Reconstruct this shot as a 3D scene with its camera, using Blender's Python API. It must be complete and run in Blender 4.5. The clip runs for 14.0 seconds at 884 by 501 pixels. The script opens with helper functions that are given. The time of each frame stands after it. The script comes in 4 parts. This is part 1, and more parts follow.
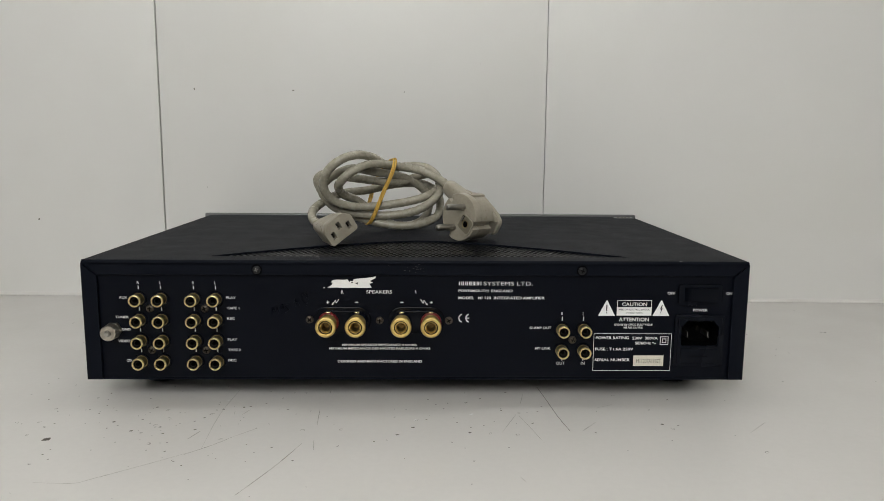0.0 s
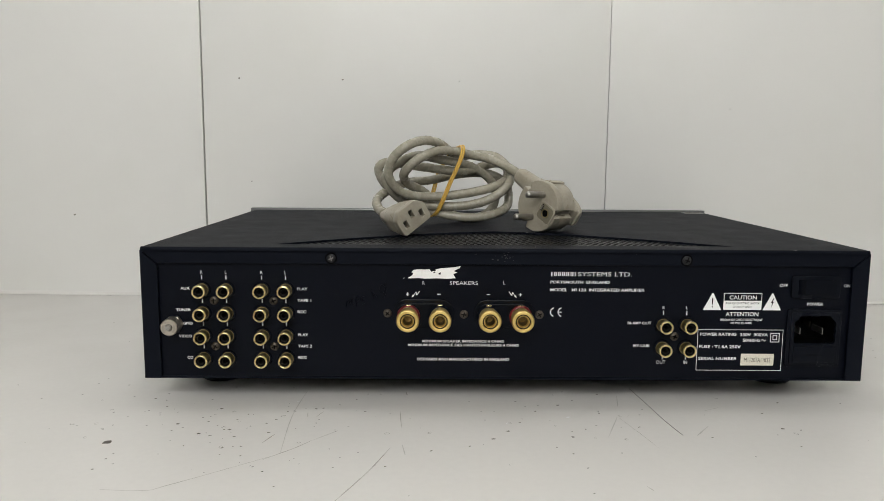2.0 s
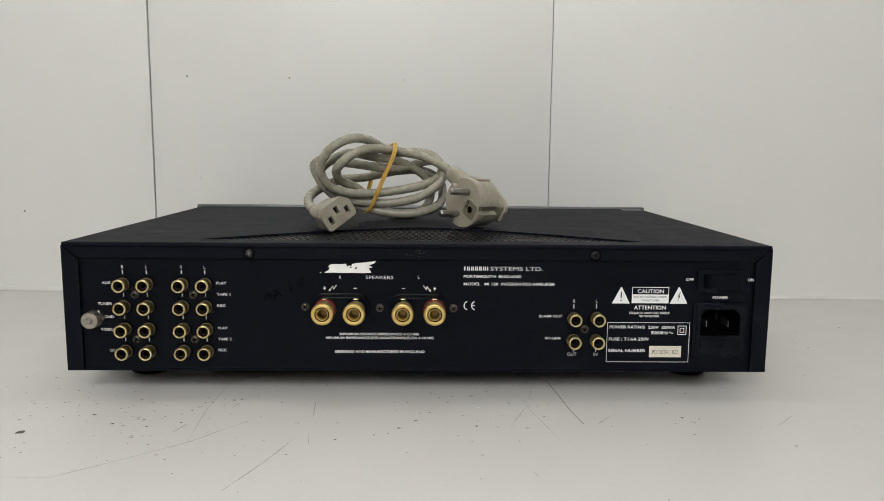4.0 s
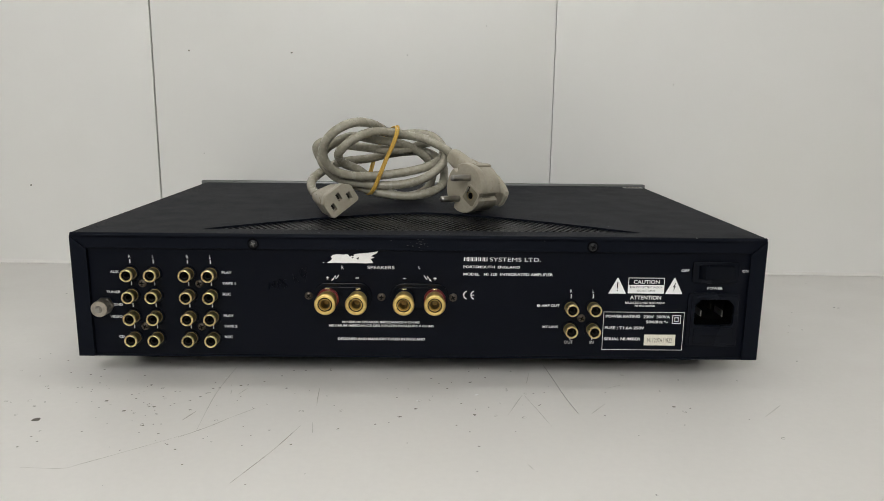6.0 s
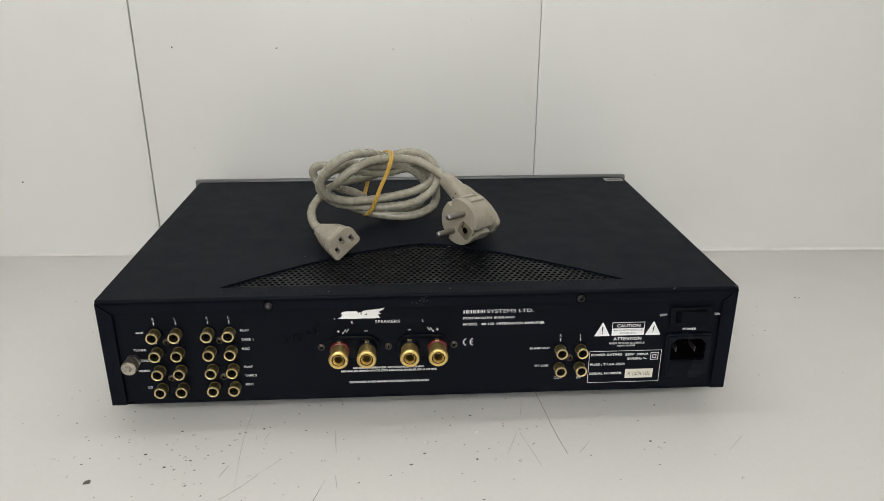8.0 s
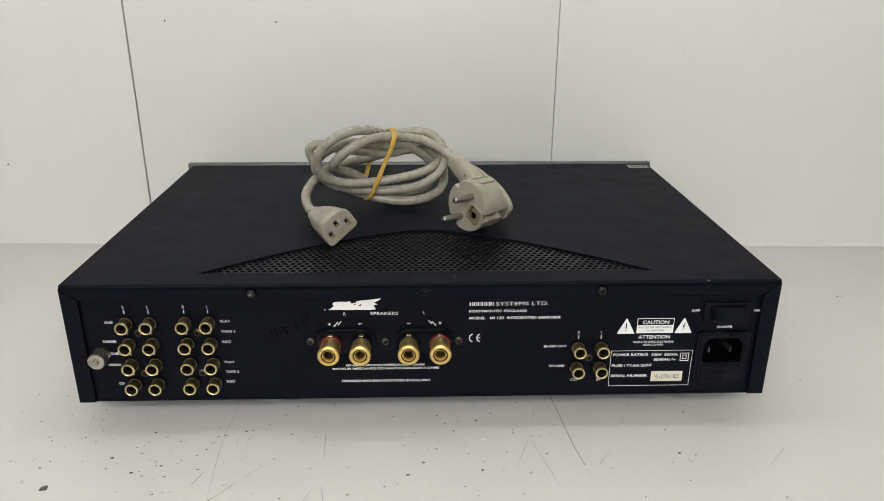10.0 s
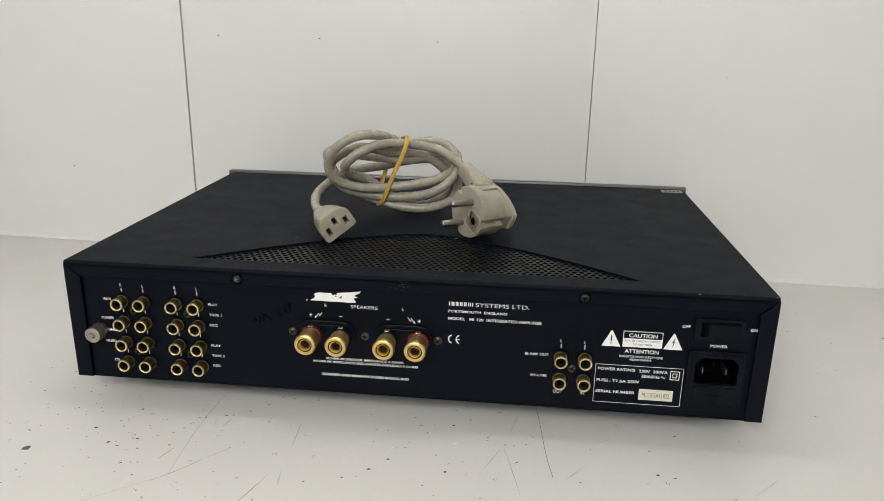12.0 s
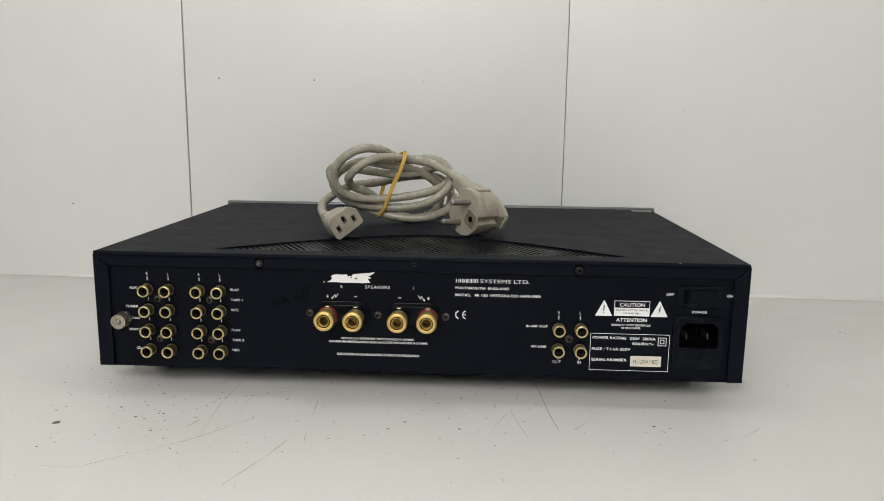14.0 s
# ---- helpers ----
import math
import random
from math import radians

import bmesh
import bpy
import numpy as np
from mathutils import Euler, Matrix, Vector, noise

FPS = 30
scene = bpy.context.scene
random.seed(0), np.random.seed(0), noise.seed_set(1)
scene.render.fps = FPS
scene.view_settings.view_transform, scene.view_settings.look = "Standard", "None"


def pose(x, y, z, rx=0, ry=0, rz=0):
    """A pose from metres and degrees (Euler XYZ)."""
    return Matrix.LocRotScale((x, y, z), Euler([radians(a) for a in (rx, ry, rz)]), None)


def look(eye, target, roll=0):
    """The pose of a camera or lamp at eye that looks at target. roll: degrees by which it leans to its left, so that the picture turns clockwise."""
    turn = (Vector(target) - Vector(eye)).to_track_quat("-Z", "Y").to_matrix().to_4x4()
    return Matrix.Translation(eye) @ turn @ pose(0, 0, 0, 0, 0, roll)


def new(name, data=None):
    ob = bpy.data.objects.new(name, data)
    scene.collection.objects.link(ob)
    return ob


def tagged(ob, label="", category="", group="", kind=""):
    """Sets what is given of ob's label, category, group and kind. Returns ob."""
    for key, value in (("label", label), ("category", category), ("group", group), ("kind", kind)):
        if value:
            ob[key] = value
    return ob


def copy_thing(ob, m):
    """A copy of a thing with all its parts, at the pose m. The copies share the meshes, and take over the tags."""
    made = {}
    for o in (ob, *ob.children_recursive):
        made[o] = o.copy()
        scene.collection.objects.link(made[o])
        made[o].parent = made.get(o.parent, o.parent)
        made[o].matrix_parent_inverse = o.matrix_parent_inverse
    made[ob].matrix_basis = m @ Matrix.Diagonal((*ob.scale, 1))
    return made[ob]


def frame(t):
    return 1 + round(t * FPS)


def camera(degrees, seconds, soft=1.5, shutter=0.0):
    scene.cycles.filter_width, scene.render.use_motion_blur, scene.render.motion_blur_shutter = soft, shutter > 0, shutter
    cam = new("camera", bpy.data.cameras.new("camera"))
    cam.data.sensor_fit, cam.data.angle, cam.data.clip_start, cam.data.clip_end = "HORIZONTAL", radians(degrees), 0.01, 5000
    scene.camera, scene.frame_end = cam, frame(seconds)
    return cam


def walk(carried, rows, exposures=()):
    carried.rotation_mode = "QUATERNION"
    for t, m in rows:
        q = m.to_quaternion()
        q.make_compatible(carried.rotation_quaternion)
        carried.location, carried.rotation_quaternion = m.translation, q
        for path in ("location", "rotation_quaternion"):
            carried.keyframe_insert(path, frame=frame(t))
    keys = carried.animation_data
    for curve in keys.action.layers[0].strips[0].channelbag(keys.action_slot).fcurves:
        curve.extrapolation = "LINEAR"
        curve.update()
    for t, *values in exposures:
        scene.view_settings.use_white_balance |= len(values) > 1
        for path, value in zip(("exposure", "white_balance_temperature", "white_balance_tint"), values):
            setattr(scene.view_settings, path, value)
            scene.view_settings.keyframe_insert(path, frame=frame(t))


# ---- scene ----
cam = camera(62.06, 14.0, 0.75)
PATH = [
    (0, (0.007, -0.4689, 0.1723), (0.0433, 1.5082, -0.127), 0.38),
    (0.5, (-0.0162, -0.4464, 0.1622), (0.0079, 1.5333, -0.1207), 0.43),
    (1, (-0.0357, -0.4353, 0.1573), (-0.0229, 1.546, -0.1155), 0.54),
    (1.5, (-0.0411, -0.4309, 0.1532), (-0.0323, 1.5509, -0.1162), 0.51),
    (2, (-0.0427, -0.4303, 0.1509), (-0.0232, 1.5519, -0.1145), 0.42),
    (2.5, (-0.0414, -0.4293, 0.1538), (-0.007, 1.5501, -0.1299), 0.50),
    (3, (-0.0196, -0.4331, 0.1511), (0.03, 1.5482, -0.1176), 0.52),
    (5.5, (0.0092, -0.4499, 0.1572), (0.0429, 1.5239, -0.1638), 0.64),
    (6, (0.0052, -0.4476, 0.1765), (0.039, 1.5117, -0.2234), 0.72),
    (6.5, (0.0071, -0.4426, 0.2326), (0.0481, 1.4906, -0.2783), 0.60),
    (7, (0.0089, -0.4502, 0.2808), (0.052, 1.4512, -0.338), 0.53),
    (7.5, (0.0072, -0.459, 0.2945), (0.0664, 1.4204, -0.3869), 0.37),
    (8, (-0.0151, -0.4488, 0.2999), (0.0966, 1.4124, -0.4237), 0.14),
    (10.5, (0.0067, -0.3999, 0.2653), (0.0241, 1.4688, -0.4471), 0.39),
    (11, (0.0348, -0.4023, 0.2637), (-0.0394, 1.4717, -0.431), 0.44),
    (11.5, (0.0575, -0.4024, 0.2527), (-0.0959, 1.48, -0.4051), 0.61),
    (12, (0.0656, -0.4083, 0.2427), (-0.1354, 1.4883, -0.3592), 1.01),
    (12.5, (0.0664, -0.4166, 0.2239), (-0.163, 1.5, -0.2994), 1.15),
    (13, (0.0649, -0.4293, 0.2046), (-0.1428, 1.5084, -0.2453), 1.19),
    (13.5, (0.0549, -0.4502, 0.1919), (-0.1069, 1.5037, -0.2032), 0.94),
    (14, (0.04, -0.4711, 0.1857), (-0.0539, 1.4942, -0.1734), 0.72),
]
EXPOSURES = [(0, -0.35), (0.5, -0.28), (1, -0.13), (2, -0.13), (3, -0.18), (5.5, -0.18), (6, -0.18), (7, -0.1), (8, -0.08), (10.5, 0.02), (11.5, 0.02), (12.5, 0.01), (13.2, 0.01), (14, -0.08)]
walk(cam, [(t, look(eye, target, roll)) for t, eye, target, roll in PATH], EXPOSURES)

# ---- light ----
TUBE_POWER, PANEL_POWER, FILL_POWER = 20.0, 5.4, 8.4
TUBE_WATTS = (0.38, 0.03)  # near, far: area lamps added under the tubes to sharpen the bench shadow
world = bpy.data.worlds.new("world")
scene.world = world
world.use_nodes = True
world.node_tree.nodes["Background"].inputs[0].default_value = (0.5, 0.5, 0.5, 1)
world.node_tree.nodes["Background"].inputs[1].default_value = 0.05


# ---- materials ----
def ramp_mix(nt, fac, a, b):
    n = nt.nodes.new("ShaderNodeMix")
    n.data_type = "RGBA"
    nt.links.new(fac, n.inputs[0])
    for i, c in ((6, a), (7, b)):
        if isinstance(c, tuple):
            n.inputs[i].default_value = (*c, 1)
        else:
            nt.links.new(c, n.inputs[i])
    return n.outputs[2]


def noise_fac(nt, vec, scale, lo, hi, detail=4.0, stretch=None):
    if stretch:
        mp = nt.nodes.new("ShaderNodeMapping")
        mp.inputs["Scale"].default_value = stretch
        nt.links.new(vec, mp.inputs[0])
        vec = mp.outputs[0]
    n = nt.nodes.new("ShaderNodeTexNoise")
    n.inputs["Scale"].default_value = scale
    n.inputs["Detail"].default_value = detail
    nt.links.new(vec, n.inputs["Vector"])
    r = nt.nodes.new("ShaderNodeMapRange")
    r.inputs[1].default_value, r.inputs[2].default_value = lo, hi
    nt.links.new(n.outputs[0], r.inputs[0])
    return r.outputs[0]


def surface(name, colour, rough=0.5, metal=0.0, dirt=None, big=8.0, grain=900.0, grain_amount=0.06, bump=0.15, bump_scale=1500.0,
            lo=0.5, hi=0.75, rough_var=0.08, stretch=None, coat=0.0, specular=0.5):
    """A painted, moulded or metal surface: wear at a large scale, grain and relief at a small one."""
    m = bpy.data.materials.new(name)
    m.use_nodes = True
    nt = m.node_tree
    b = nt.nodes["Principled BSDF"]
    tc = nt.nodes.new("ShaderNodeTexCoord").outputs["Object"]
    col = tuple(colour)
    dark = tuple(c * (1 - 2 * grain_amount) for c in col)
    light = tuple(min(1, c * (1 + 2 * grain_amount)) for c in col)
    out = ramp_mix(nt, noise_fac(nt, tc, grain, 0.3, 0.7, 3.0, stretch), dark, light)
    if dirt:
        out = ramp_mix(nt, noise_fac(nt, tc, big, lo, hi, 6.0), out, tuple(dirt))
    nt.links.new(out, b.inputs["Base Color"])
    rr = nt.nodes.new("ShaderNodeMapRange")
    rr.inputs[3].default_value, rr.inputs[4].default_value = rough - rough_var, rough + rough_var
    nt.links.new(noise_fac(nt, tc, big * 4, 0.3, 0.7, 5.0), rr.inputs[0])
    nt.links.new(rr.outputs[0], b.inputs["Roughness"])
    b.inputs["Metallic"].default_value = metal
    b.inputs["Specular IOR Level"].default_value = specular
    b.inputs["Coat Weight"].default_value = coat
    if bump:
        bn = nt.nodes.new("ShaderNodeBump")
        bn.inputs["Strength"].default_value = bump
        bn.inputs["Distance"].default_value = 0.0003
        nt.links.new(noise_fac(nt, tc, bump_scale, 0.2, 0.8, 3.0, stretch), bn.inputs["Height"])
        nt.links.new(bn.outputs[0], b.inputs["Normal"])
    return m


def glow(name, colour, power):
    m = bpy.data.materials.new(name)
    m.use_nodes = True
    b = m.node_tree.nodes["Principled BSDF"]
    b.inputs["Base Color"].default_value = (*colour, 1)
    b.inputs["Emission Color"].default_value = (*colour, 1)
    b.inputs["Emission Strength"].default_value = power
    return m


M_WALL = surface("white_laminate_board", (0.765, 0.762, 0.743), 0.42, dirt=(0.742, 0.738, 0.708), big=5.0, grain=25, grain_amount=0.003, bump=0.03, bump_scale=500)
M_TABLE = surface("white_bench_laminate", (0.765, 0.748, 0.726), 0.36, dirt=(0.745, 0.726, 0.702), big=5.0, grain=240, grain_amount=0.006, bump=0.03, bump_scale=700, lo=0.52, hi=0.8)
M_PLASTER = surface("white_room_paint", (0.78, 0.77, 0.74), 0.8, grain=80, bump=0.1, bump_scale=200)
M_FLOOR = surface("grey_room_floor", (0.35, 0.34, 0.32), 0.5, dirt=(0.28, 0.27, 0.25), big=3)
M_SEAM = surface("dark_joint", (0.04, 0.039, 0.037), 0.8)
M_CAULK = surface("white_sealant", (0.70, 0.69, 0.665), 0.6, dirt=(0.64, 0.625, 0.60), big=14, grain=120, grain_amount=0.01, bump=0.03)
M_LID = surface("black_powder_coat", (0.0036, 0.0050, 0.0096), 0.56, dirt=(0.0056, 0.0070, 0.0116), big=14, grain=1800, grain_amount=0.12, bump=0.3, bump_scale=2600, lo=0.5, hi=0.8, rough_var=0.04, specular=0.08)
M_PANEL = surface("black_panel_paint", (0.0018, 0.0028, 0.0066), 0.42, rough_var=0.03, specular=0.108, dirt=(0.0026, 0.0037, 0.0076), big=18, grain=1500, grain_amount=0.08, bump=0.15, bump_scale=2600)
M_PLASTIC = surface("black_plastic", (0.0038, 0.0050, 0.0088), 0.26, specular=0.115, grain=2000, bump=0.06)
M_GRILLE = surface("black_vent_paint", (0.0040, 0.0044, 0.0060), 0.36, specular=0.17, grain=1800, bump=0.1)
# near-black and matte: the shade inside holes is put into this colour
M_HOLE = surface("painted_recess_shade", (0.0014, 0.0015, 0.0018), 0.8, bump=0, specular=0.04)
M_CORE = surface("dark_insulator_and_shade", (0.005, 0.0043, 0.0030), 0.5, specular=0.08, bump=0)
M_BOARD = surface("brown_circuit_board", (0.026, 0.009, 0.007), 0.6, dirt=(0.006, 0.006, 0.007), big=60, lo=0.4, hi=0.6, specular=0.1)
M_ALU = surface("silver_front_panel", (0.17, 0.173, 0.177), 0.4, 0.85, grain=1200, stretch=(0.05, 1, 1))
M_GOLD = surface("gold_plating", (0.80, 0.60, 0.225), 0.44, 1.0, dirt=(0.66, 0.48, 0.17), big=160, grain=2600, lo=0.45, hi=0.8, grain_amount=0.015, bump=0, rough_var=0.02)
M_BARREL = surface("satin_gold_barrel", (0.60, 0.46, 0.185), 0.5, 1.0, dirt=(0.36, 0.27, 0.105), big=120, grain=2600, lo=0.4, hi=0.8, grain_amount=0.03, bump=0.1, rough_var=0.04)
M_BORE = surface("shadowed_brass", (0.30, 0.21, 0.085), 0.45, 1.0, bump=0)
M_BRASS = surface("tarnished_brass", (0.33, 0.265, 0.13), 0.42, 1.0, dirt=(0.15, 0.12, 0.06), big=220, grain=2600, lo=0.4, hi=0.75, grain_amount=0.015, bump=0, rough_var=0.02)
M_RIM = surface("pale_gold_rim", (0.98, 0.80, 0.44), 0.28, 1.0, dirt=(0.84, 0.67, 0.34), big=200, grain=2600, grain_amount=0.015, bump=0, rough_var=0.02)
M_NICKEL = surface("nickel_plating", (0.52, 0.475, 0.405), 0.32, 1.0, dirt=(0.30, 0.28, 0.25), big=200, grain=2200, grain_amount=0.015, bump=0, rough_var=0.02)
M_SCREW = surface("blackened_screw", (0.10, 0.085, 0.070), 0.40, 0.8, dirt=(0.03, 0.025, 0.021), big=300, grain=2600)
M_LIDSCREW = surface("black_screw", (0.011, 0.0115, 0.013), 0.45, 0.3, dirt=(0.006, 0.006, 0.007), big=300, grain=2600)
M_GLOSS = surface("glossy_black_plastic", (0.0030, 0.0040, 0.0070), 0.22, specular=0.105, grain=2000, bump=0, rough_var=0.03)
M_BLADE = surface("grey_blade_and_glint", (0.20, 0.195, 0.19), 0.4, 1.0)
M_RED = surface("red_collar_plastic", (0.13, 0.010, 0.009), 0.35)
M_INK = surface("white_screen_print", (0.90, 0.90, 0.90), 0.6, bump=0, grain_amount=0.008)
M_TAPE = surface("torn_white_paper", (0.93, 0.92, 0.90), 0.8, dirt=(0.84, 0.82, 0.78), big=150, lo=0.6, grain_amount=0.015)
M_LABEL = surface("grey_foil_label", (0.30, 0.30, 0.30), 0.5, bump=0.05)
M_STICK = surface("cream_paper_label", (0.74, 0.70, 0.60), 0.6, bump=0.05)
M_BROWNINK = surface("brown_stamp_ink", (0.11, 0.085, 0.06), 0.7, bump=0)
M_MARK = surface("black_marker_ink", (0.0018, 0.0028, 0.0066), 0.42, bump=0.15, bump_scale=2600, specular=0.103)
M_CORD = surface("grey_beige_cord", (0.318, 0.298, 0.240), 0.26, specular=0.5, dirt=(0.275, 0.254, 0.195), big=45, grain=420, grain_amount=0.05, bump=0.03, bump_scale=350, lo=0.52, hi=0.9, rough_var=0.08)
M_PLUG = surface("grey_beige_moulding", (0.345, 0.316, 0.254), 0.34, dirt=(0.250, 0.218, 0.163), big=70, grain=500, grain_amount=0.03, bump=0.06, bump_scale=1400, lo=0.5, hi=0.85)
M_SLOT = surface("painted_slot_shade", (0.02, 0.018, 0.014), 0.6, bump=0)
M_EARTH = surface("olive_earth_insert", (0.17, 0.152, 0.108), 0.45)
M_PIN = surface("steel_pin", (0.40, 0.385, 0.36), 0.36, 1.0, dirt=(0.26, 0.245, 0.225), big=120, grain=2500)
M_BAND = surface("yellow_rubber", (0.62, 0.39, 0.075), 0.5, dirt=(0.50, 0.29, 0.05), big=90)
M_DIRT = surface("dark_dirt", (0.12, 0.11, 0.096), 0.8, dirt=(0.30, 0.28, 0.25), big=120, bump=0)
M_SCRATCH = surface("grey_scratch", (0.43, 0.41, 0.38), 0.7, dirt=(0.60, 0.58, 0.55), big=90, lo=0.45, hi=0.6, bump=0)
M_RINGED = surface("grey_chip_rim", (0.36, 0.345, 0.32), 0.7, dirt=(0.50, 0.48, 0.45), big=140, lo=0.4, hi=0.6, bump=0)
M_FAINT = surface("faint_scratch", (0.56, 0.545, 0.52), 0.6, dirt=(0.67, 0.655, 0.63), big=70, lo=0.45, hi=0.6, bump=0)
M_CHIP = surface("pale_chip", (0.62, 0.61, 0.59), 0.7, bump=0)


# ---- mesh helpers ----
def finish(name, me, material, parent=None, label="", smooth=True, m=None):
    ob = new(name, me)
    me.materials.clear()
    me.materials.append(material)
    if smooth:
        me.polygons.foreach_set("use_smooth", [True] * len(me.polygons))
        me.set_sharp_from_angle(angle=radians(32))
    if parent is not None:
        ob.parent = parent
    if m is not None:
        ob.matrix_basis = m
    if label:
        ob["label"] = label
    return ob


def part(name, bm, material, parent=None, label="", smooth=True, m=None):
    me = bpy.data.meshes.new(name)
    bmesh.ops.recalc_face_normals(bm, faces=bm.faces)
    bm.to_mesh(me)
    bm.free()
    return finish(name, me, material, parent, label, smooth, m)


def share(ob, parent, m):
    """Another piece on the same mesh."""
    o = new(ob.name.split(".")[0], ob.data)
    o.parent = parent
    o.matrix_basis = m
    if "label" in ob:
        o["label"] = ob["label"]
    return o


def thing(name, label, category, group="", kind="", m=None):
    ob = new(name)
    ob.empty_display_size = 0.02
    if m is not None:
        ob.matrix_basis = m
    return tagged(ob, label, category, group, kind)


def box(x0, x1, y0, y1, z0, z1, bevel=0.0, bm=None, segments=2):
    bm = bm or bmesh.new()
    r = bmesh.ops.create_cube(bm, size=1.0, matrix=Matrix.Translation(((x0 + x1) / 2, (y0 + y1) / 2, (z0 + z1) / 2)) @ Matrix.Diagonal((x1 - x0, y1 - y0, z1 - z0, 1)))
    if bevel:
        es = list({e for v in r["verts"] for e in v.link_edges})
        bmesh.ops.bevel(bm, geom=es, offset=bevel, segments=segments, affect="EDGES", profile=0.5)
    return bm


def lathe(profile, n=32, m=None, bm=None, wobble=None):
    """Turns rows of (radius, height) round the local z axis; wobble(angle, row) scales the radius."""
    bm = bm or bmesh.new()
    m = m or Matrix()
    rings = []
    for k, (r, h) in enumerate(profile):
        if r <= 1e-9:
            rings.append([bm.verts.new(m @ Vector((0, 0, h)))])
        else:
            ring = []
            for i in range(n):
                a = 2 * math.pi * i / n
                rr = r * (wobble(a, k) if wobble else 1)
                ring.append(bm.verts.new(m @ Vector((rr * math.cos(a), rr * math.sin(a), h))))
            rings.append(ring)
    for a, b in zip(rings, rings[1:]):
        for i in range(n):
            j = (i + 1) % n
            q = [a[i % len(a)], a[j % len(a)], b[j % len(b)], b[i % len(b)]]
            q = list(dict.fromkeys(q))
            if len(q) > 2:
                bm.faces.new(q)
    return bm


def smooth_path(points, per=6, closed=False):
    """A Catmull-Rom line through the points."""
    p = [Vector(q) for q in points]
    out = []
    n = len(p)
    for i in range(n if closed else n - 1):
        a, b, c, d = (p[(i + k) % n] if closed else p[min(max(i + k, 0), n - 1)] for k in (-1, 0, 1, 2))
        for s in range(per):
            t = s / per
            out.append(0.5 * (2 * b + (c - a) * t + (2 * a - 5 * b + 4 * c - d) * t * t + (3 * b - 3 * c + d - a) * t**3))
    if not closed:
        out.append(p[-1])
    return out


def tube(points, r, n=12, closed=False, bm=None, flat=1.0):
    bm = bm or bmesh.new()
    rings, side = [], None
    count = len(points)
    for i, q in enumerate(points):
        if closed:
            tan = (points[(i + 1) % count] - points[i - 1]).normalized()
        else:
            tan = (points[min(i + 1, count - 1)] - points[max(i - 1, 0)]).normalized()
        if side is None:
            side = tan.cross(Vector((0.3, 0.2, 1))).normalized()
        side = (side - tan * side.dot(tan)).normalized()
        up = tan.cross(side)
        rr = r(i / (count - 1)) if callable(r) else r
        rings.append([bm.verts.new(q + rr * (math.cos(2 * math.pi * k / n) * side + flat * math.sin(2 * math.pi * k / n) * up)) for k in range(n)])
    pairs = list(zip(rings, rings[1:]))
    if closed:
        pairs.append((rings[-1], rings[0]))
    for a, b in pairs:
        for k in range(n):
            bm.faces.new([a[k], a[(k + 1) % n], b[(k + 1) % n], b[k]])
    if not closed:
        bm.faces.new(rings[0][::-1]), bm.faces.new(rings[-1])
    return bm


def loft(sections, bm=None):
    """Skins closed rings of equal count, with both ends capped."""
    bm = bm or bmesh.new()
    rings = [[bm.verts.new(v) for v in s] for s in sections]
    n = len(rings[0])
    for a, b in zip(rings, rings[1:]):
        for k in range(n):
            bm.faces.new([a[k], a[(k + 1) % n], b[(k + 1) % n], b[k]])
    bm.faces.new(rings[0][::-1]), bm.faces.new(rings[-1])
    return bm


def to_mesh(curve):
    ob = new("outline", curve)
    bpy.context.view_layer.update()
    me = bpy.data.meshes.new_from_object(ob.evaluated_get(bpy.context.evaluated_depsgraph_get()))
    bpy.data.objects.remove(ob)
    return me


def plate(outlines, thick, bevel=0.0):
    """A flat plate with holes, in the local xy plane, from z = 0 up to thick."""
    cu = bpy.data.curves.new("outline", "CURVE")
    cu.dimensions, cu.fill_mode = "2D", "BOTH"
    cu.extrude = max(thick / 2 - bevel, 0.0)
    cu.bevel_depth, cu.bevel_resolution = bevel, 1
    for line in outlines:
        s = cu.splines.new("POLY")
        s.points.add(len(line) - 1)
        for p, (x, y) in zip(s.points, line):
            p.co = (x, y, 0, 1)
        s.use_cyclic_u = True
    me = to_mesh(cu)
    me.transform(Matrix.Translation((0, 0, thick / 2)))
    return me


def rounded(x0, x1, y0, y1, r, n=5):
    out = []
    for cx, cy, a0 in ((x1 - r, y1 - r, 0), (x0 + r, y1 - r, 90), (x0 + r, y0 + r, 180), (x1 - r, y0 + r, 270)):
        for i in range(n + 1):
            a = radians(a0 + 90 * i / n)
            out.append((cx + r * math.cos(a), cy + r * math.sin(a)))
    return out


def lettering(body, bold=0.0):
    cu = bpy.data.curves.new("lettering", "FONT")
    cu.body, cu.size, cu.offset, cu.fill_mode, cu.resolution_u = body, 1.0, bold, "FRONT", 3
    return to_mesh(cu)


# ---- the room: bench, boarded wall, shell ----
WALL = pose(0, 0.3172, 0, 0, 0, -1.8)
FLOOR_Z, CEIL_Z = -0.75, 1.75

bench = thing("workbench", "white laminate workbench top with dark specks and scratches", "workbench", m=WALL)
part("bench_top", box(-1.2, 1.2, -0.72, -0.001, -0.03, 0.0, 0.0015), M_TABLE, bench)
for x in (-1.1, 1.1):
    for y in (-0.65, -0.08):
        part("leg", box(x - 0.03, x + 0.03, y - 0.03, y + 0.03, FLOOR_Z, -0.03, 0.003), M_PLASTER, bench)
part("rail", box(-1.07, 1.07, -0.11, -0.05, -0.11, -0.03, 0.002), M_PLASTER, bench)

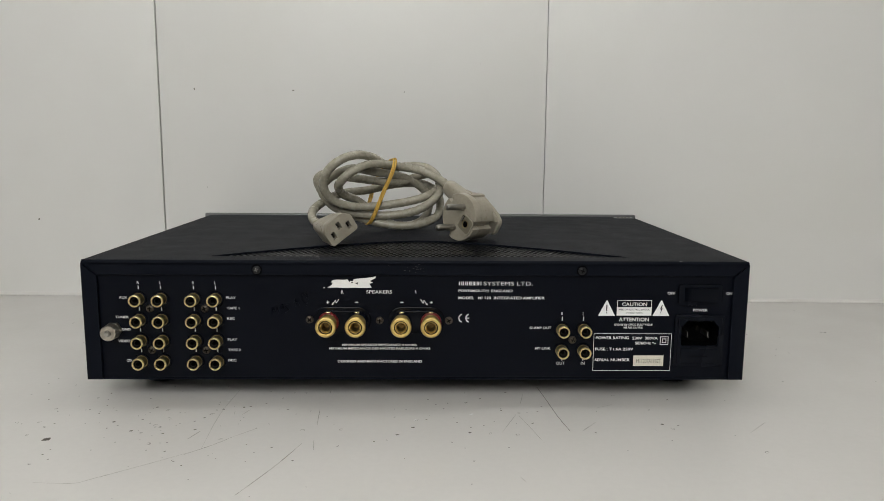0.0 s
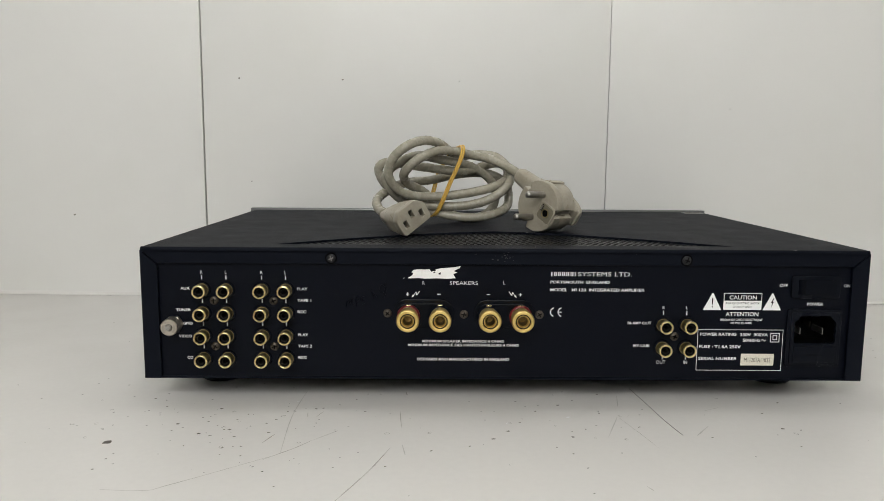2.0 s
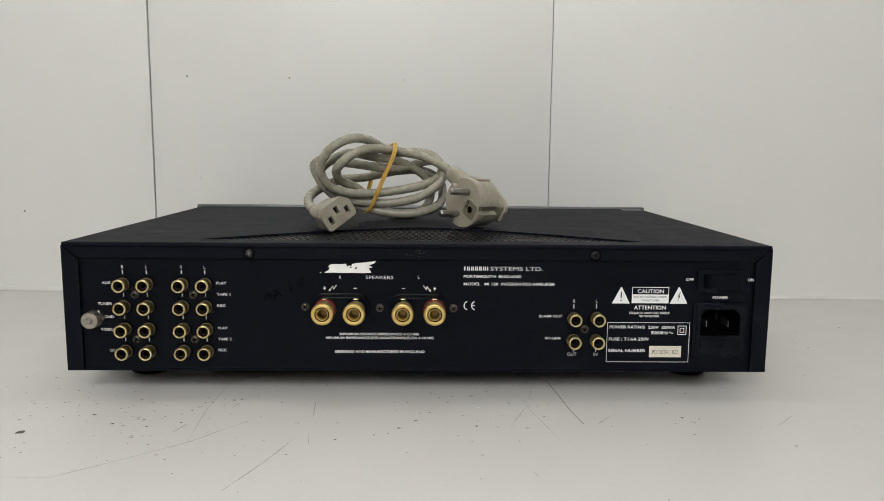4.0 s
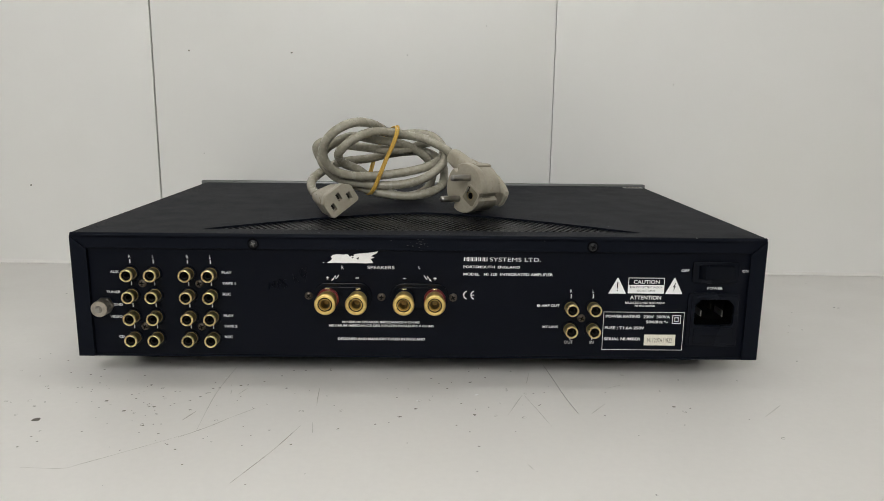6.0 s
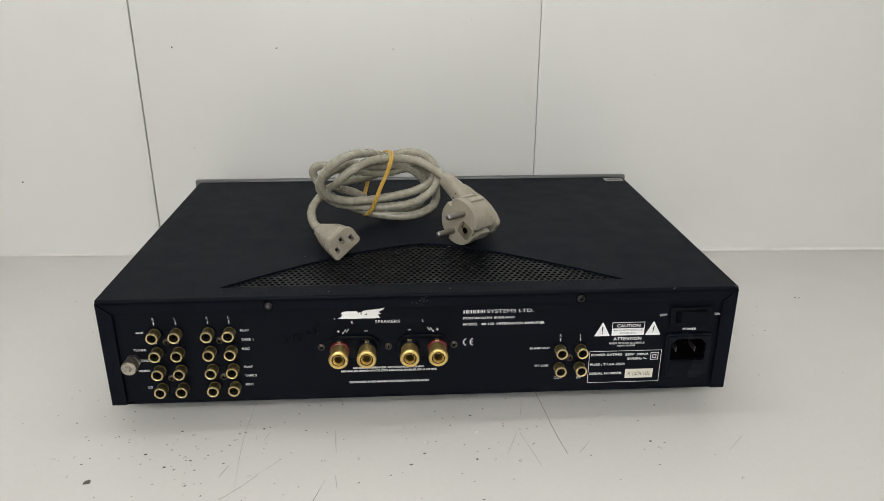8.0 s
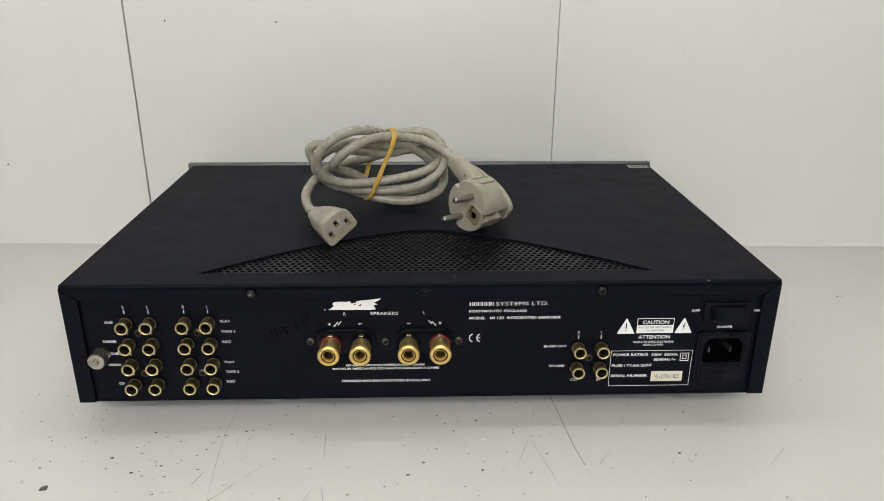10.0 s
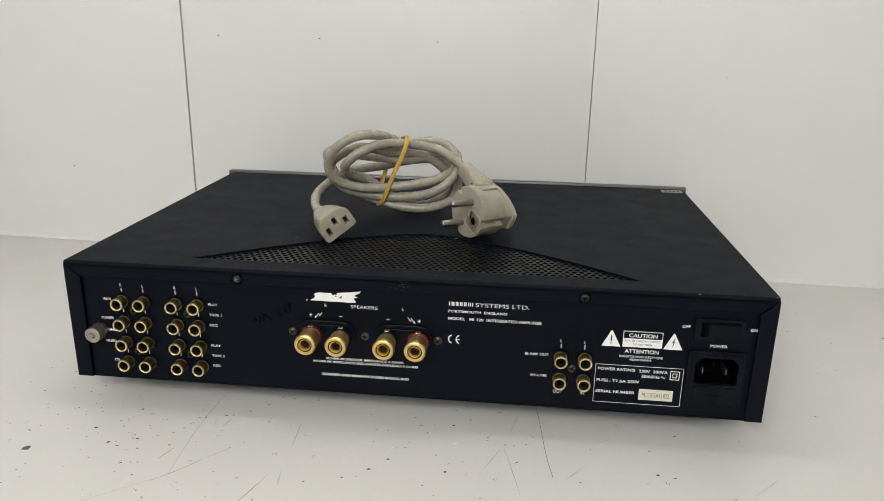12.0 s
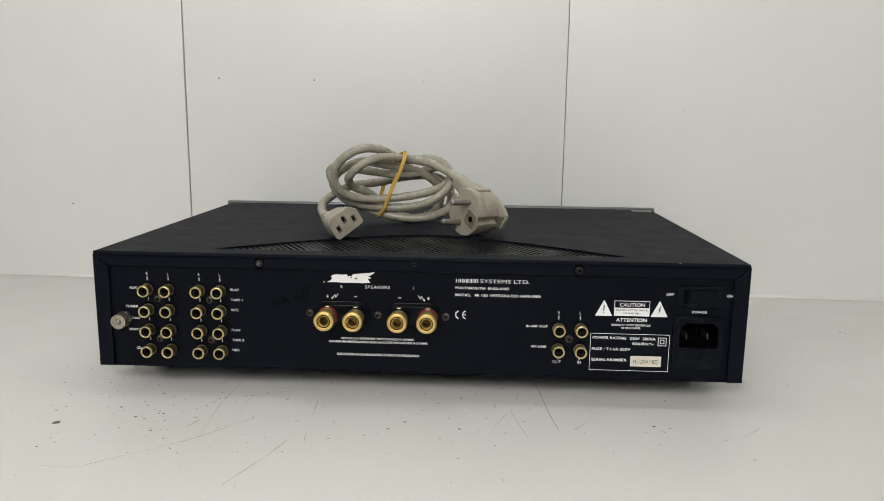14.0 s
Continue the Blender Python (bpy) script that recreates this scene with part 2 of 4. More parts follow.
wall_back = tagged(part("wall_north", box(-2.0, 2.0, 0.018, 0.12, FLOOR_Z, CEIL_Z), M_SEAM, m=WALL), "wall behind the bench covered with white boards", "wall", kind="structure")
BOARD = 0.4072
LEFT_SEAM = -0.2778
for k in range(-3, 4):
    x0 = LEFT_SEAM + k * BOARD
    gap = 0.0008 if k == 0 else 0.0003
    nxt = 0.0003 if k != -1 else 0.0008
    part("board", box(x0 + gap, x0 + BOARD - nxt, 0.0, 0.018, 0.0 if -3 < k < 3 else FLOOR_Z, 1.2, 0.0005), M_WALL, wall_back)
cove = bmesh.new()
arc = [(0.003 - 0.003 * math.sin(radians(a)), 0.003 - 0.003 * math.cos(radians(a))) for a in range(0, 91, 15)]
sec = [(0.0, 0.0)] + arc
loft([[Vector((x, -dy, dz + 0.0002)) for dy, dz in sec] for x in (-1.2, 1.2)], cove)
tagged(part("trim", cove, M_CAULK, m=WALL), "white sealant bead where wall board meets bench", "sealant bead", kind="structure")

tagged(part("floor", box(-2.0, 2.0, -3.2, 0.12, FLOOR_Z - 0.1, FLOOR_Z), M_FLOOR, m=WALL), "grey floor of the workroom", "floor", kind="structure")
tagged(part("ceiling", box(-2.1, 2.1, -3.3, 0.12, CEIL_Z, CEIL_Z + 0.1), M_PLASTER, m=WALL), "white painted ceiling of the workroom", "ceiling", kind="structure")
tagged(part("wall_south", box(-2.1, 2.1, -3.3, -3.2, FLOOR_Z, CEIL_Z), M_PLASTER, m=WALL), "plain white painted wall", "wall", kind="structure")
tagged(part("wall_west", box(-2.1, -2.0, -3.2, 0.12, FLOOR_Z, CEIL_Z), M_PLASTER, m=WALL), "plain white painted wall", "wall", kind="structure")
tagged(part("wall_east", box(2.0, 2.1, -3.2, 0.12, FLOOR_Z, CEIL_Z), M_PLASTER, m=WALL), "plain white painted wall", "wall", kind="structure")

# unseen twin-tube batten over the bench; three ceiling panels added as unseen fill light
M_TUBE = glow("bench_tube_glow", (1.0, 0.995, 0.945), TUBE_POWER)
M_DIFFUSER = glow("fill_panel_glow", (1.0, 0.994, 0.968), PANEL_POWER)
M_FILL = glow("added_fill_glow", (1.0, 0.994, 0.968), FILL_POWER)


def batten(x, y, z, length, spread, tube_mat, label):
    b = thing("tube_light", label, "tube light", m=pose(x, y, z))
    part("housing", box(-length / 2 - 0.03, length / 2 + 0.03, -spread * 0.3, spread * 0.3, 0.03, 0.075, 0.004), M_PLASTER, b)
    for s in (-1, 1):
        part("tube", tube([Vector((-length / 2, s * spread / 2, 0)), Vector((0, s * spread / 2, 0)), Vector((length / 2, s * spread / 2, 0))], 0.003, 12), tube_mat, b)
        lamp = bpy.data.lights.new("tube_lamp", "AREA")
        lamp.shape, lamp.size, lamp.size_y = "RECTANGLE", length, 0.005
        lamp.energy, lamp.color = TUBE_WATTS[(s + 1) // 2], (1.0, 0.995, 0.945)
        lit = new("tube_lamp", lamp)
        lit.parent, lit.matrix_basis = b, pose(0, s * spread / 2, -0.0035)
        for e in (-1, 1):
            part("lamp_holder", box(e * length / 2 - 0.008, e * length / 2 + 0.008, s * spread / 2 - 0.014, s * spread / 2 + 0.014, -0.014, 0.04, 0.002), M_PLASTER, b)
    return b


bl = batten(-0.03, 0.095, 0.60, 0.40, 0.0615, M_TUBE, "white twin tube light hanging over the bench")
for e in (-0.17, 0.17):
    part("hanger", tube([Vector((e, 0, 0.074)), Vector((e, 0, CEIL_Z - 0.60))], 0.002, 6), M_NICKEL, bl)
for x, y in ((-0.75, -1.9), (0.75, -1.9), (0.0, -2.75)):
    cp = thing("ceiling_panel", "square-edged white panel added on the ceiling as unseen fill light", "panel light", "ceiling panel lights", m=pose(x, y, CEIL_Z))
    part("panel_frame", box(-0.62, 0.62, -0.32, 0.32, -0.03, 0.0, 0.003), M_PLASTER, cp)
    part("diffuser", box(-0.6, 0.6, -0.3, 0.3, -0.034, -0.0305), M_DIFFUSER, cp)

# square fill light on a stand, added unseen before the bench, turned to the amplifier
LAMP = Vector((-0.30, -1.2, 0.85))
fill_light = thing("added_fill_light", "square white fill light on a black stand, added out of view", "studio light", m=pose(LAMP.x, LAMP.y, FLOOR_Z))
aim = (Vector((0, 0.1, 0.1)) - LAMP).to_track_quat("Z", "Y").to_matrix().to_4x4()
aim.translation = (0, 0, LAMP.z - FLOOR_Z)
hood = [[Vector((a * h, b * h, z)) for a, b in ((-1, -1), (1, -1), (1, 1), (-1, 1))] for h, z in ((0.07, -0.28), (0.30, -0.03), (0.31, 0.0))]
part("hood", loft(hood), M_PLASTIC, fill_light, "black fabric hood", smooth=False, m=aim)
part("diffuser", box(-0.3, 0.3, -0.3, 0.3, 0.002, 0.006), M_FILL, fill_light, "white diffuser cloth", m=aim)
part("pole", tube([Vector((0, -0.06, 0.05)), Vector((0, -0.09, 0.9)), Vector((0, -0.12, LAMP.z - FLOOR_Z - 0.10))], 0.012, 12), M_PLASTIC, fill_light)
for k in range(3):
    a = radians(90 + 120 * k)
    part("leg", tube([Vector((0, -0.06, 0.45)), Vector((0.2 * math.cos(a), -0.06 + 0.2 * math.sin(a), 0.22)), Vector((0.4 * math.cos(a), -0.06 + 0.4 * math.sin(a), 0.008))], 0.008, 8), M_PLASTIC, fill_light)

# ---- the amplifier ----
PY = 0.0024          # outer face of the rear panel
TOP, BOTTOM = 0.0945, 0.0155
W = 0.2165
amp = thing("amplifier", "black hi-fi amplifier standing on the bench, rear panel forward", "amplifier")


def at_panel(x, z, y=PY):
    """Local z stands out of the rear panel, local y is up."""
    return pose(x, y, z, 90)


def grille_edge(x, grow=0.0):
    s = min(abs(x - 0.001) / (0.1405 + grow), 1.0)
    return 0.0172 + (0.079 + grow) * (1 - s**1.45)


# lid: top sheet with the curved vent opening, folded edges
vent = [(-0.1395 + 0.281 * i / 60, 0.0172) for i in range(61)] + [(0.1415 - 0.281 * i / 60, grille_edge(0.1415 - 0.281 * i / 60) + 0.0003) for i in range(1, 60)]
lid_me = plate([[(-W + 0.001, 0.0016), (W - 0.001, 0.0016), (W - 0.001, 0.2815), (-W + 0.001, 0.2815)], vent], 0.0012)
lid_me.transform(Matrix.Translation((0, 0, TOP - 0.0012)))
lid = finish("lid", lid_me, M_LID, amp, "black powder-coated steel lid with light scuffs")
fold = bmesh.new()
sec = [(0.0016, -0.0012)] + [(0.0016 - 0.0016 * math.sin(radians(a)), -0.0016 + 0.0016 * math.cos(radians(a))) for a in range(0, 91, 15)] + [(0.0, -0.003), (0.0012, -0.003)]
loft([[Vector((s * (W - 0.0002), y, TOP + z)) for y, z in sec] for s in (-1, 1)], fold)
part("lid_fold", fold, M_LID, amp)
for s in (-1, 1):
    part("lid_side", box(s * W - 0.0006, s * W + 0.0006, 0.002, 0.2815, BOTTOM, TOP - 0.0004, 0.0005), M_LID, amp)
RIM = 0.0095


def flange(points, name):
    me = plate([points], 0.0016, 0.0004)
    me.transform(pose(0, 0.0016, 0, 90))
    return finish(name, me, M_LID, amp)


flange([(-W + 0.0012, TOP - 0.0022), (W - 0.0012, TOP - 0.0022), (W - RIM - 0.0004, TOP - RIM + 0.0002), (-W + RIM + 0.0004, TOP - RIM + 0.0002)], "rear_flange")
flange([(-W, TOP - 0.0030), (-W + RIM - 0.0003, TOP - RIM - 0.0014), (-W + RIM - 0.0003, BOTTOM - 0.0005), (-W, BOTTOM - 0.0005)], "side_flange")
flange([(W, TOP - 0.0030), (W, BOTTOM - 0.0005), (W - RIM + 0.0003, BOTTOM - 0.0005), (W - RIM + 0.0003, TOP - RIM - 0.0014)], "side_flange")

# perforated sheet under the vent opening
PITCH, HOLE = 0.0045, 0.0016
bm = bmesh.new()
rows = 23
for j in range(rows):
    yy = 0.0195 + j * PITCH * 0.866
    for i in range(-35, 36):
        xx = 0.001 + (i + 0.5 * (j % 2)) * PITCH
        if yy > grille_edge(xx, 0.008) + 0.003 or abs(xx) > 0.15:
            continue
        outer = [bm.verts.new((xx + PITCH / math.sqrt(3) * math.cos(radians(30 + 60 * k)), yy + PITCH / math.sqrt(3) * math.sin(radians(30 + 60 * k)), 0)) for k in range(6)]
        inner = [bm.verts.new((xx + HOLE * math.cos(radians(30 * k)), yy + HOLE * math.sin(radians(30 * k)), 0)) for k in range(12)]
        low = [bm.verts.new((v.co.x, v.co.y, -0.0009)) for v in inner]
        for k in range(6):
            a, b = outer[k], outer[(k + 1) % 6]
            p, q, r = inner[(2 * k + 1) % 12], inner[(2 * k + 2) % 12], inner[(2 * k + 3) % 12]
            bm.faces.new([a, p, q]), bm.faces.new([a, q, b]), bm.faces.new([b, q, r])
        for k in range(12):
            bm.faces.new([inner[k], low[k], low[(k + 1) % 12], inner[(k + 1) % 12]])
bmesh.ops.remove_doubles(bm, verts=bm.verts, dist=0.00005)
me = bpy.data.meshes.new("vent_grille")
bm.to_mesh(me), bm.free()
me.transform(Matrix.Translation((0, 0, TOP - 0.0014)))
finish("vent_grille", me, M_GRILLE, amp, "black perforated vent sheet", smooth=False)

# chassis, board inside, front panel, feet
part("base_tray", box(-W + 0.001, W - 0.001, 0.003, 0.2815, BOTTOM, BOTTOM + 0.0015), M_PANEL, amp)
part("base_lip", box(-W + 0.003, W - 0.003, 0.0020, 0.0034, BOTTOM - 0.0014, BOTTOM - 0.0001, 0.0003), M_LID, amp, "folded lip of the base tray")
part("base_pan", box(-0.160, 0.160, 0.075, 0.260, 0.0128, BOTTOM, 0.001), M_PANEL, amp)
part("circuit_board", box(-0.15, 0.15, 0.015, 0.13, 0.045, 0.047), M_BOARD, amp)
part("front_panel", box(-0.2212, 0.2200, 0.2818, 0.2885, 0.012, 0.0962, 0.0008), M_ALU, amp, "brushed silver front panel")
foot = part("foot", lathe([(0, 0), (0.0130, 0), (0.0142, 0.0015), (0.0145, 0.0130), (0.013, 0.0155), (0, 0.0155)], 28), M_PLASTIC, amp, "black rubber foot", m=pose(-0.185, 0.053, 0))
for x, y in ((0.185, 0.053), (-0.185, 0.240), (0.185, 0.240)):
    share(foot, amp, pose(x, y, 0))

# rear panel, with the openings for mains inlet and switch
INLET = (0.1735, 0.2000, 0.0355, 0.0566)
SWITCH = (0.1742, 0.1978, 0.0672, 0.0776)
pm = plate([[(-W + 0.002, BOTTOM), (W - 0.002, BOTTOM), (W - 0.002, TOP - 0.006), (-W + 0.002, TOP - 0.006)]] + [[(a, c), (b, c), (b, d), (a, d)] for a, b, c, d in (INLET, SWITCH)], 0.0015)
pm.transform(pose(0, PY + 0.0015, 0, 90))
panel = finish("rear_panel", pm, M_PANEL, amp, "black painted rear panel with white printing")


# -- sockets and terminals
def dome_screw(r=0.0026):
    return lathe([(0, 0.0013), (r * 0.45, 0.00122), (r * 0.8, 0.0009), (r, 0.0003), (r, -0.0005), (0, -0.0005)], 24)


screw = part("screw", dome_screw(), M_SCREW, amp, "dark cross-head screw", m=at_panel(-0.1745, 0.062))
# near-black cross laid on the head, painted in place of a shaded recess
cross = part("cross_mark", box(-0.0015, 0.0015, -0.00035, 0.00035, 0.0009, 0.00136, 0, box(-0.00035, 0.00035, -0.0015, 0.0015, 0.0009, 0.00135)), M_HOLE, screw)


def more_screws(spots, y=PY):
    for k, (x, z) in enumerate(spots):
        s = share(screw, amp, at_panel(x, z, y) @ pose(0, 0, 0, 0, 0, 25 + 37 * k))
        share(cross, s, Matrix())


more_screws([(-0.139, 0.062), (-0.1745, 0.034), (-0.139, 0.034), (-0.0708, 0.0548), (-0.0250, 0.0543), (0.0204, 0.0543), (0.1025, 0.0413)])
lid_screw = part("lid_screw", dome_screw(0.0026), M_LIDSCREW, amp, "black cross-head screw", m=at_panel(-0.1040, 0.0882, 0.0))
# pale cross on the head: a glint put in as lighter metal
glint = part("cross_mark", box(-0.0014, 0.0014, -0.0003, 0.0003, 0.0009, 0.00138, 0, box(-0.0003, 0.0003, -0.0014, 0.0014, 0.0009, 0.00137)), M_BLADE, lid_screw, "cross slot with a painted glint", m=pose(0, 0, 0, 0, 0, 20))
# black ring painted for the shaded gap round the head
sink = part("countersink_shade", lathe([(0.0036, 0.00005), (0.0034, 0.00025), (0.0029, 0.0002), (0.0029, -0.0003)], 24), M_HOLE, lid_screw)
other = share(lid_screw, amp, at_panel(0.1070, 0.0882, 0.0))
share(cross, other, pose(0, 0, 0, 0, 0, 70))
share(sink, other, Matrix())

RCA_TIP = 0.0085


def rca():
    j = part("phono_socket", lathe([(0.0029, RCA_TIP - 0.0030), (0.0029, RCA_TIP - 0.0006), (0.0031, RCA_TIP - 0.0002), (0.0034, RCA_TIP), (0.0037, RCA_TIP - 0.0001), (0.0040, RCA_TIP - 0.0005), (0.0040, RCA_TIP - 0.0017), (0.0037, RCA_TIP - 0.0020)], 32), M_RIM, amp, "gold-plated phono socket")
    part("barrel", lathe([(0.0037, RCA_TIP - 0.0020), (0.0037, 0.0010), (0.0041, 0.0010), (0.0041, 0)], 32), M_BRASS, j, "tarnished brass barrel")
    part("insulator", lathe([(0.0053, 0), (0.0053, 0.0007), (0.0049, 0.0011), (0.0041, 0.0011), (0.0041, 0)], 32), M_PLASTIC, j, "black plastic ring")
    part("core", lathe([(0.00292, RCA_TIP - 0.0010), (0.0026, RCA_TIP - 0.0013), (0.0022, RCA_TIP - 0.0018), (0.0016, RCA_TIP - 0.0020), (0.0016, RCA_TIP - 0.006), (0, RCA_TIP - 0.006)], 24), M_CORE, j, "black insulator with centre hole")
    return j


COLS, ROWZ = (-0.1814, -0.1670, -0.1458, -0.1316), (0.0685, 0.0545, 0.0405, 0.0265)
first = rca()
first.matrix_basis = at_panel(COLS[0], ROWZ[0])
for a, x in enumerate(COLS):
    for b, z in enumerate(ROWZ):
        if a or b:
            copy_thing(first, at_panel(x, z))
for x in (0.0953, 0.1098):
    for z in (0.0484, 0.0342):
        copy_thing(first, at_panel(x, z))

for x0, x1 in ((-0.0672, -0.0312), (-0.0188, 0.0170)):
    me = plate([rounded(x0, x1, 0.0465, 0.0632, 0.0078, 8)], 0.0018, 0.0005)
    me.transform(at_panel(0, 0))
    tp = finish("terminal_plate", me, M_GLOSS, amp, "glossy black terminal plate")
    me = plate([rounded(x0 + 0.0022, x1 - 0.0022, 0.0487, 0.0610, 0.0058, 8)], 0.0012, 0.0004)
    me.transform(at_panel(0, 0, PY - 0.0017))
    finish("raised_step", me, M_GLOSS, tp)


def binding_post(x, z, collar, colour):
    """A gold screw terminal: flaring satin barrel, rounded cap, banana bore, coloured collar behind."""
    tip = 0.0182
    cap = [(0.0043, tip - 0.0006), (0.0045, tip - 0.0001), (0.0048, tip), (0.0057, tip), (0.0063, tip - 0.0004), (0.0067, tip - 0.0013), (0.0067, tip - 0.0024), (0.0065, tip - 0.0034)]
    shell = [(0.0065, tip - 0.0034), (0.0063, tip - 0.0050), (0.0060, tip - 0.0080), (0.0059, 0.0066), (0.0058, 0.0056), (0.0040, 0.0054)]
    post = part("binding_post", lathe(shell, 40), M_BARREL, amp, "gold-plated screw terminal", m=at_panel(x, z))
    part("end_cap", lathe(cap, 40), M_GOLD, post, "bright gold rounded end")
    part("inner_sleeve", lathe([(0.0027, tip - 0.0022), (0.0033, tip - 0.0007), (0.0035, tip - 0.0004), (0.0037, tip - 0.0004), (0.0038, tip - 0.0008)], 36), M_GOLD, post, "gold inner sleeve with a bevelled bore")
    # groove and bore get darker materials that carry their recess shade
    part("groove", lathe([(0.0038, tip - 0.0008), (0.0038, tip - 0.0030), (0.0043, tip - 0.0030), (0.0043, tip - 0.0006)], 36), M_CORE, post, "groove round the sleeve with painted shade")
    part("collar", lathe([(0.0058, 0.0058), (0.0064, 0.0055), (0.0068, 0.0049), (0.0068, 0.0020), (0.0, 0.0020)], 36), collar, post, colour)
    part("bore", lathe([(0.0027, tip - 0.0022), (0.0022, tip - 0.0034), (0.0022, 0.0090), (0.0, 0.0090)], 20), M_BORE, post, "bore with painted shade")
    part("contact_tab", box(-0.0015, 0.0015, 0.0061, 0.0070, 0.0020, 0.0052, 0.0003), M_RIM, post, "bright metal tab")
    return post


for x, c, n in ((-0.0582, M_RED, "red collar"), (-0.0394, M_PLASTIC, "black collar"), (-0.0104, M_PLASTIC, "black collar"), (0.0087, M_RED, "red collar")):
    binding_post(x, 0.0539, c, n)

knurl = lambda a, k: 1 - 0.035 * (0.5 + 0.5 * math.cos(40 * a)) if k in (3, 4, 5, 6) else 1.0
gnd = part("ground_post", lathe([(0, 0.0112), (0.0019, 0.0112), (0.0020, 0.0105), (0.0046, 0.0105), (0.0051, 0.0100), (0.0051, 0.0036), (0.0046, 0.0030), (0.0038, 0.0028), (0.0038, 0.0)], 160, wobble=knurl), M_NICKEL, amp, "knurled nickel ground nut", m=at_panel(-0.1985, 0.0477))
part("hex_nut", lathe([(0.0042, 0.0032), (0.0054, 0.0028), (0.0054, 0.0)], 6), M_NICKEL, gnd)
part("screw_end", lathe([(0, 0.0121), (0.0012, 0.0121), (0.0016, 0.0117), (0.0016, 0.0108)], 16), M_PIN, gnd)
part("screw_recess", lathe([(0.0023, 0.01055), (0.0019, 0.01135), (0.0016, 0.01125)], 20), M_PIN, gnd)

# -- mains switch and inlet
a, b, c, d = SWITCH
me = plate([rounded(0.1716, 0.2000, 0.0659, 0.0788, 0.0012, 3), [(a + 0.0006, c + 0.0004), (b - 0.0006, c + 0.0004), (b - 0.0006, d - 0.0004), (a + 0.0006, d - 0.0004)]], 0.0020, 0.0004)
me.transform(at_panel(0, 0))
sw = finish("power_switch", me, M_PLASTIC, amp, "black rocker switch set to off")
rock = [(a + 0.0012, -0.0010), (a + 0.0030, 0.0008), (a + 0.0046, 0.0032), (a + 0.0110, 0.0037), (b - 0.0012, 0.0048), (b - 0.0012, -0.006), (a + 0.0012, -0.006)]
loft([[Vector((x, PY - o, z)) for x, o in rock] for z in (c + 0.0007, d - 0.0007)], bm := bmesh.new())
bmesh.ops.bevel(bm, geom=list(bm.edges), offset=0.0003, segments=2, affect="EDGES")
part("rocker", bm, M_GLOSS, sw)
part("switch_well", box(a, b, PY + 0.006, PY + 0.007, c, d), M_HOLE, sw)

a, b, c, d = INLET
me = plate([rounded(0.1703, 0.2022, 0.0240, 0.0583, 0.0012, 3), rounded(0.1722, 0.2008, 0.0252, 0.0570, 0.0010, 3)], 0.0019, 0.0006)
me.transform(at_panel(0, 0))
inlet = finish("mains_inlet", me, M_PLASTIC, amp, "black mains inlet with fuse drawer")
cav = [(0.1740, 0.0388), (0.1752, 0.0376), (0.1982, 0.0376), (0.1994, 0.0388), (0.1994, 0.0508), (0.1956, 0.0550), (0.1778, 0.0550), (0.1740, 0.0508)]
me = plate([rounded(0.1722, 0.2008, 0.0252, 0.0570, 0.0010, 3), cav], 0.0024, 0.0003)
me.transform(at_panel(0, 0))
finish("inlet_face", me, M_PLASTIC, inlet)
walls = bmesh.new()
loft([[Vector((x, y, z)) for x, z in cav] for y in (PY - 0.002, PY + 0.0145)], walls)
walls.faces.ensure_lookup_table()
bmesh.ops.delete(walls, geom=[walls.faces[-2]], context="FACES_ONLY")
# cavity walls blackened, its inner shade is in the colour
part("inlet_cavity", walls, M_HOLE, inlet)
# middle blade coloured dark brown, standing in for the cavity's shade on it
for x, z in ((0.1798, 0.0445), (0.1935, 0.0445), (0.1867, 0.0486)):
    part("blade", box(x - 0.0004, x + 0.0004, PY + (0.0018 if z < 0.046 else 0.004), PY + 0.0145, z - 0.002, z + 0.002, 0.0002), M_BLADE if z < 0.046 else M_CORE, inlet, "flat contact blade")
part("fuse_drawer", box(0.1742, 0.1992, PY - 0.0030, PY - 0.0022, 0.0264, 0.0362, 0.0003), M_PLASTIC, inlet)
part("drawer_slot", box(0.1800, 0.1920, PY - 0.0032, PY - 0.0029, 0.0308, 0.0312), M_HOLE, inlet)
part("drawer_latch", box(0.1805, 0.1920, PY - 0.0033, PY - 0.0022, 0.0362, 0.0374, 0.0003), M_PLASTIC, inlet)

# -- white printing
INK = 0.00012


def ink(me, name="printed_lettering", material=M_INK, y=PY, lift=INK, label=""):
    me.transform(at_panel(0, 0, y - lift))
    return finish(name, me, material, panel, label, smooth=False)


def words(body, x, z, cap, width=0.0, align="left", bold=0.017, material=M_INK, lift=INK):
    """Printed words: cap height in metres, z at mid height; width stretches them to length."""
    me = lettering(body, bold)
    xs = np.empty(len(me.vertices) * 3)
    me.vertices.foreach_get("co", xs)
    xs = xs.reshape(-1, 3)
    lo, hi = xs[:, 0].min(), xs[:, 0].max()
    k = cap / 0.73
    sx = width / (hi - lo) if width else k * 0.92
    off = {"left": x - lo * sx, "right": x - hi * sx, "mid": x - (lo + hi) / 2 * sx}[align]
    me.transform(Matrix.Translation((off, z - cap / 2, 0)) @ Matrix.Diagonal((sx, k, 1, 1)))
    return ink(me, material=material, lift=lift)


def bar(x0, x1, z0, z1, material=M_INK, lift=INK, name="printed_bar"):
    return ink(plate([[(x0, z0), (x1, z0), (x1, z1), (x0, z1)]], 0.0), name, material, lift=lift)


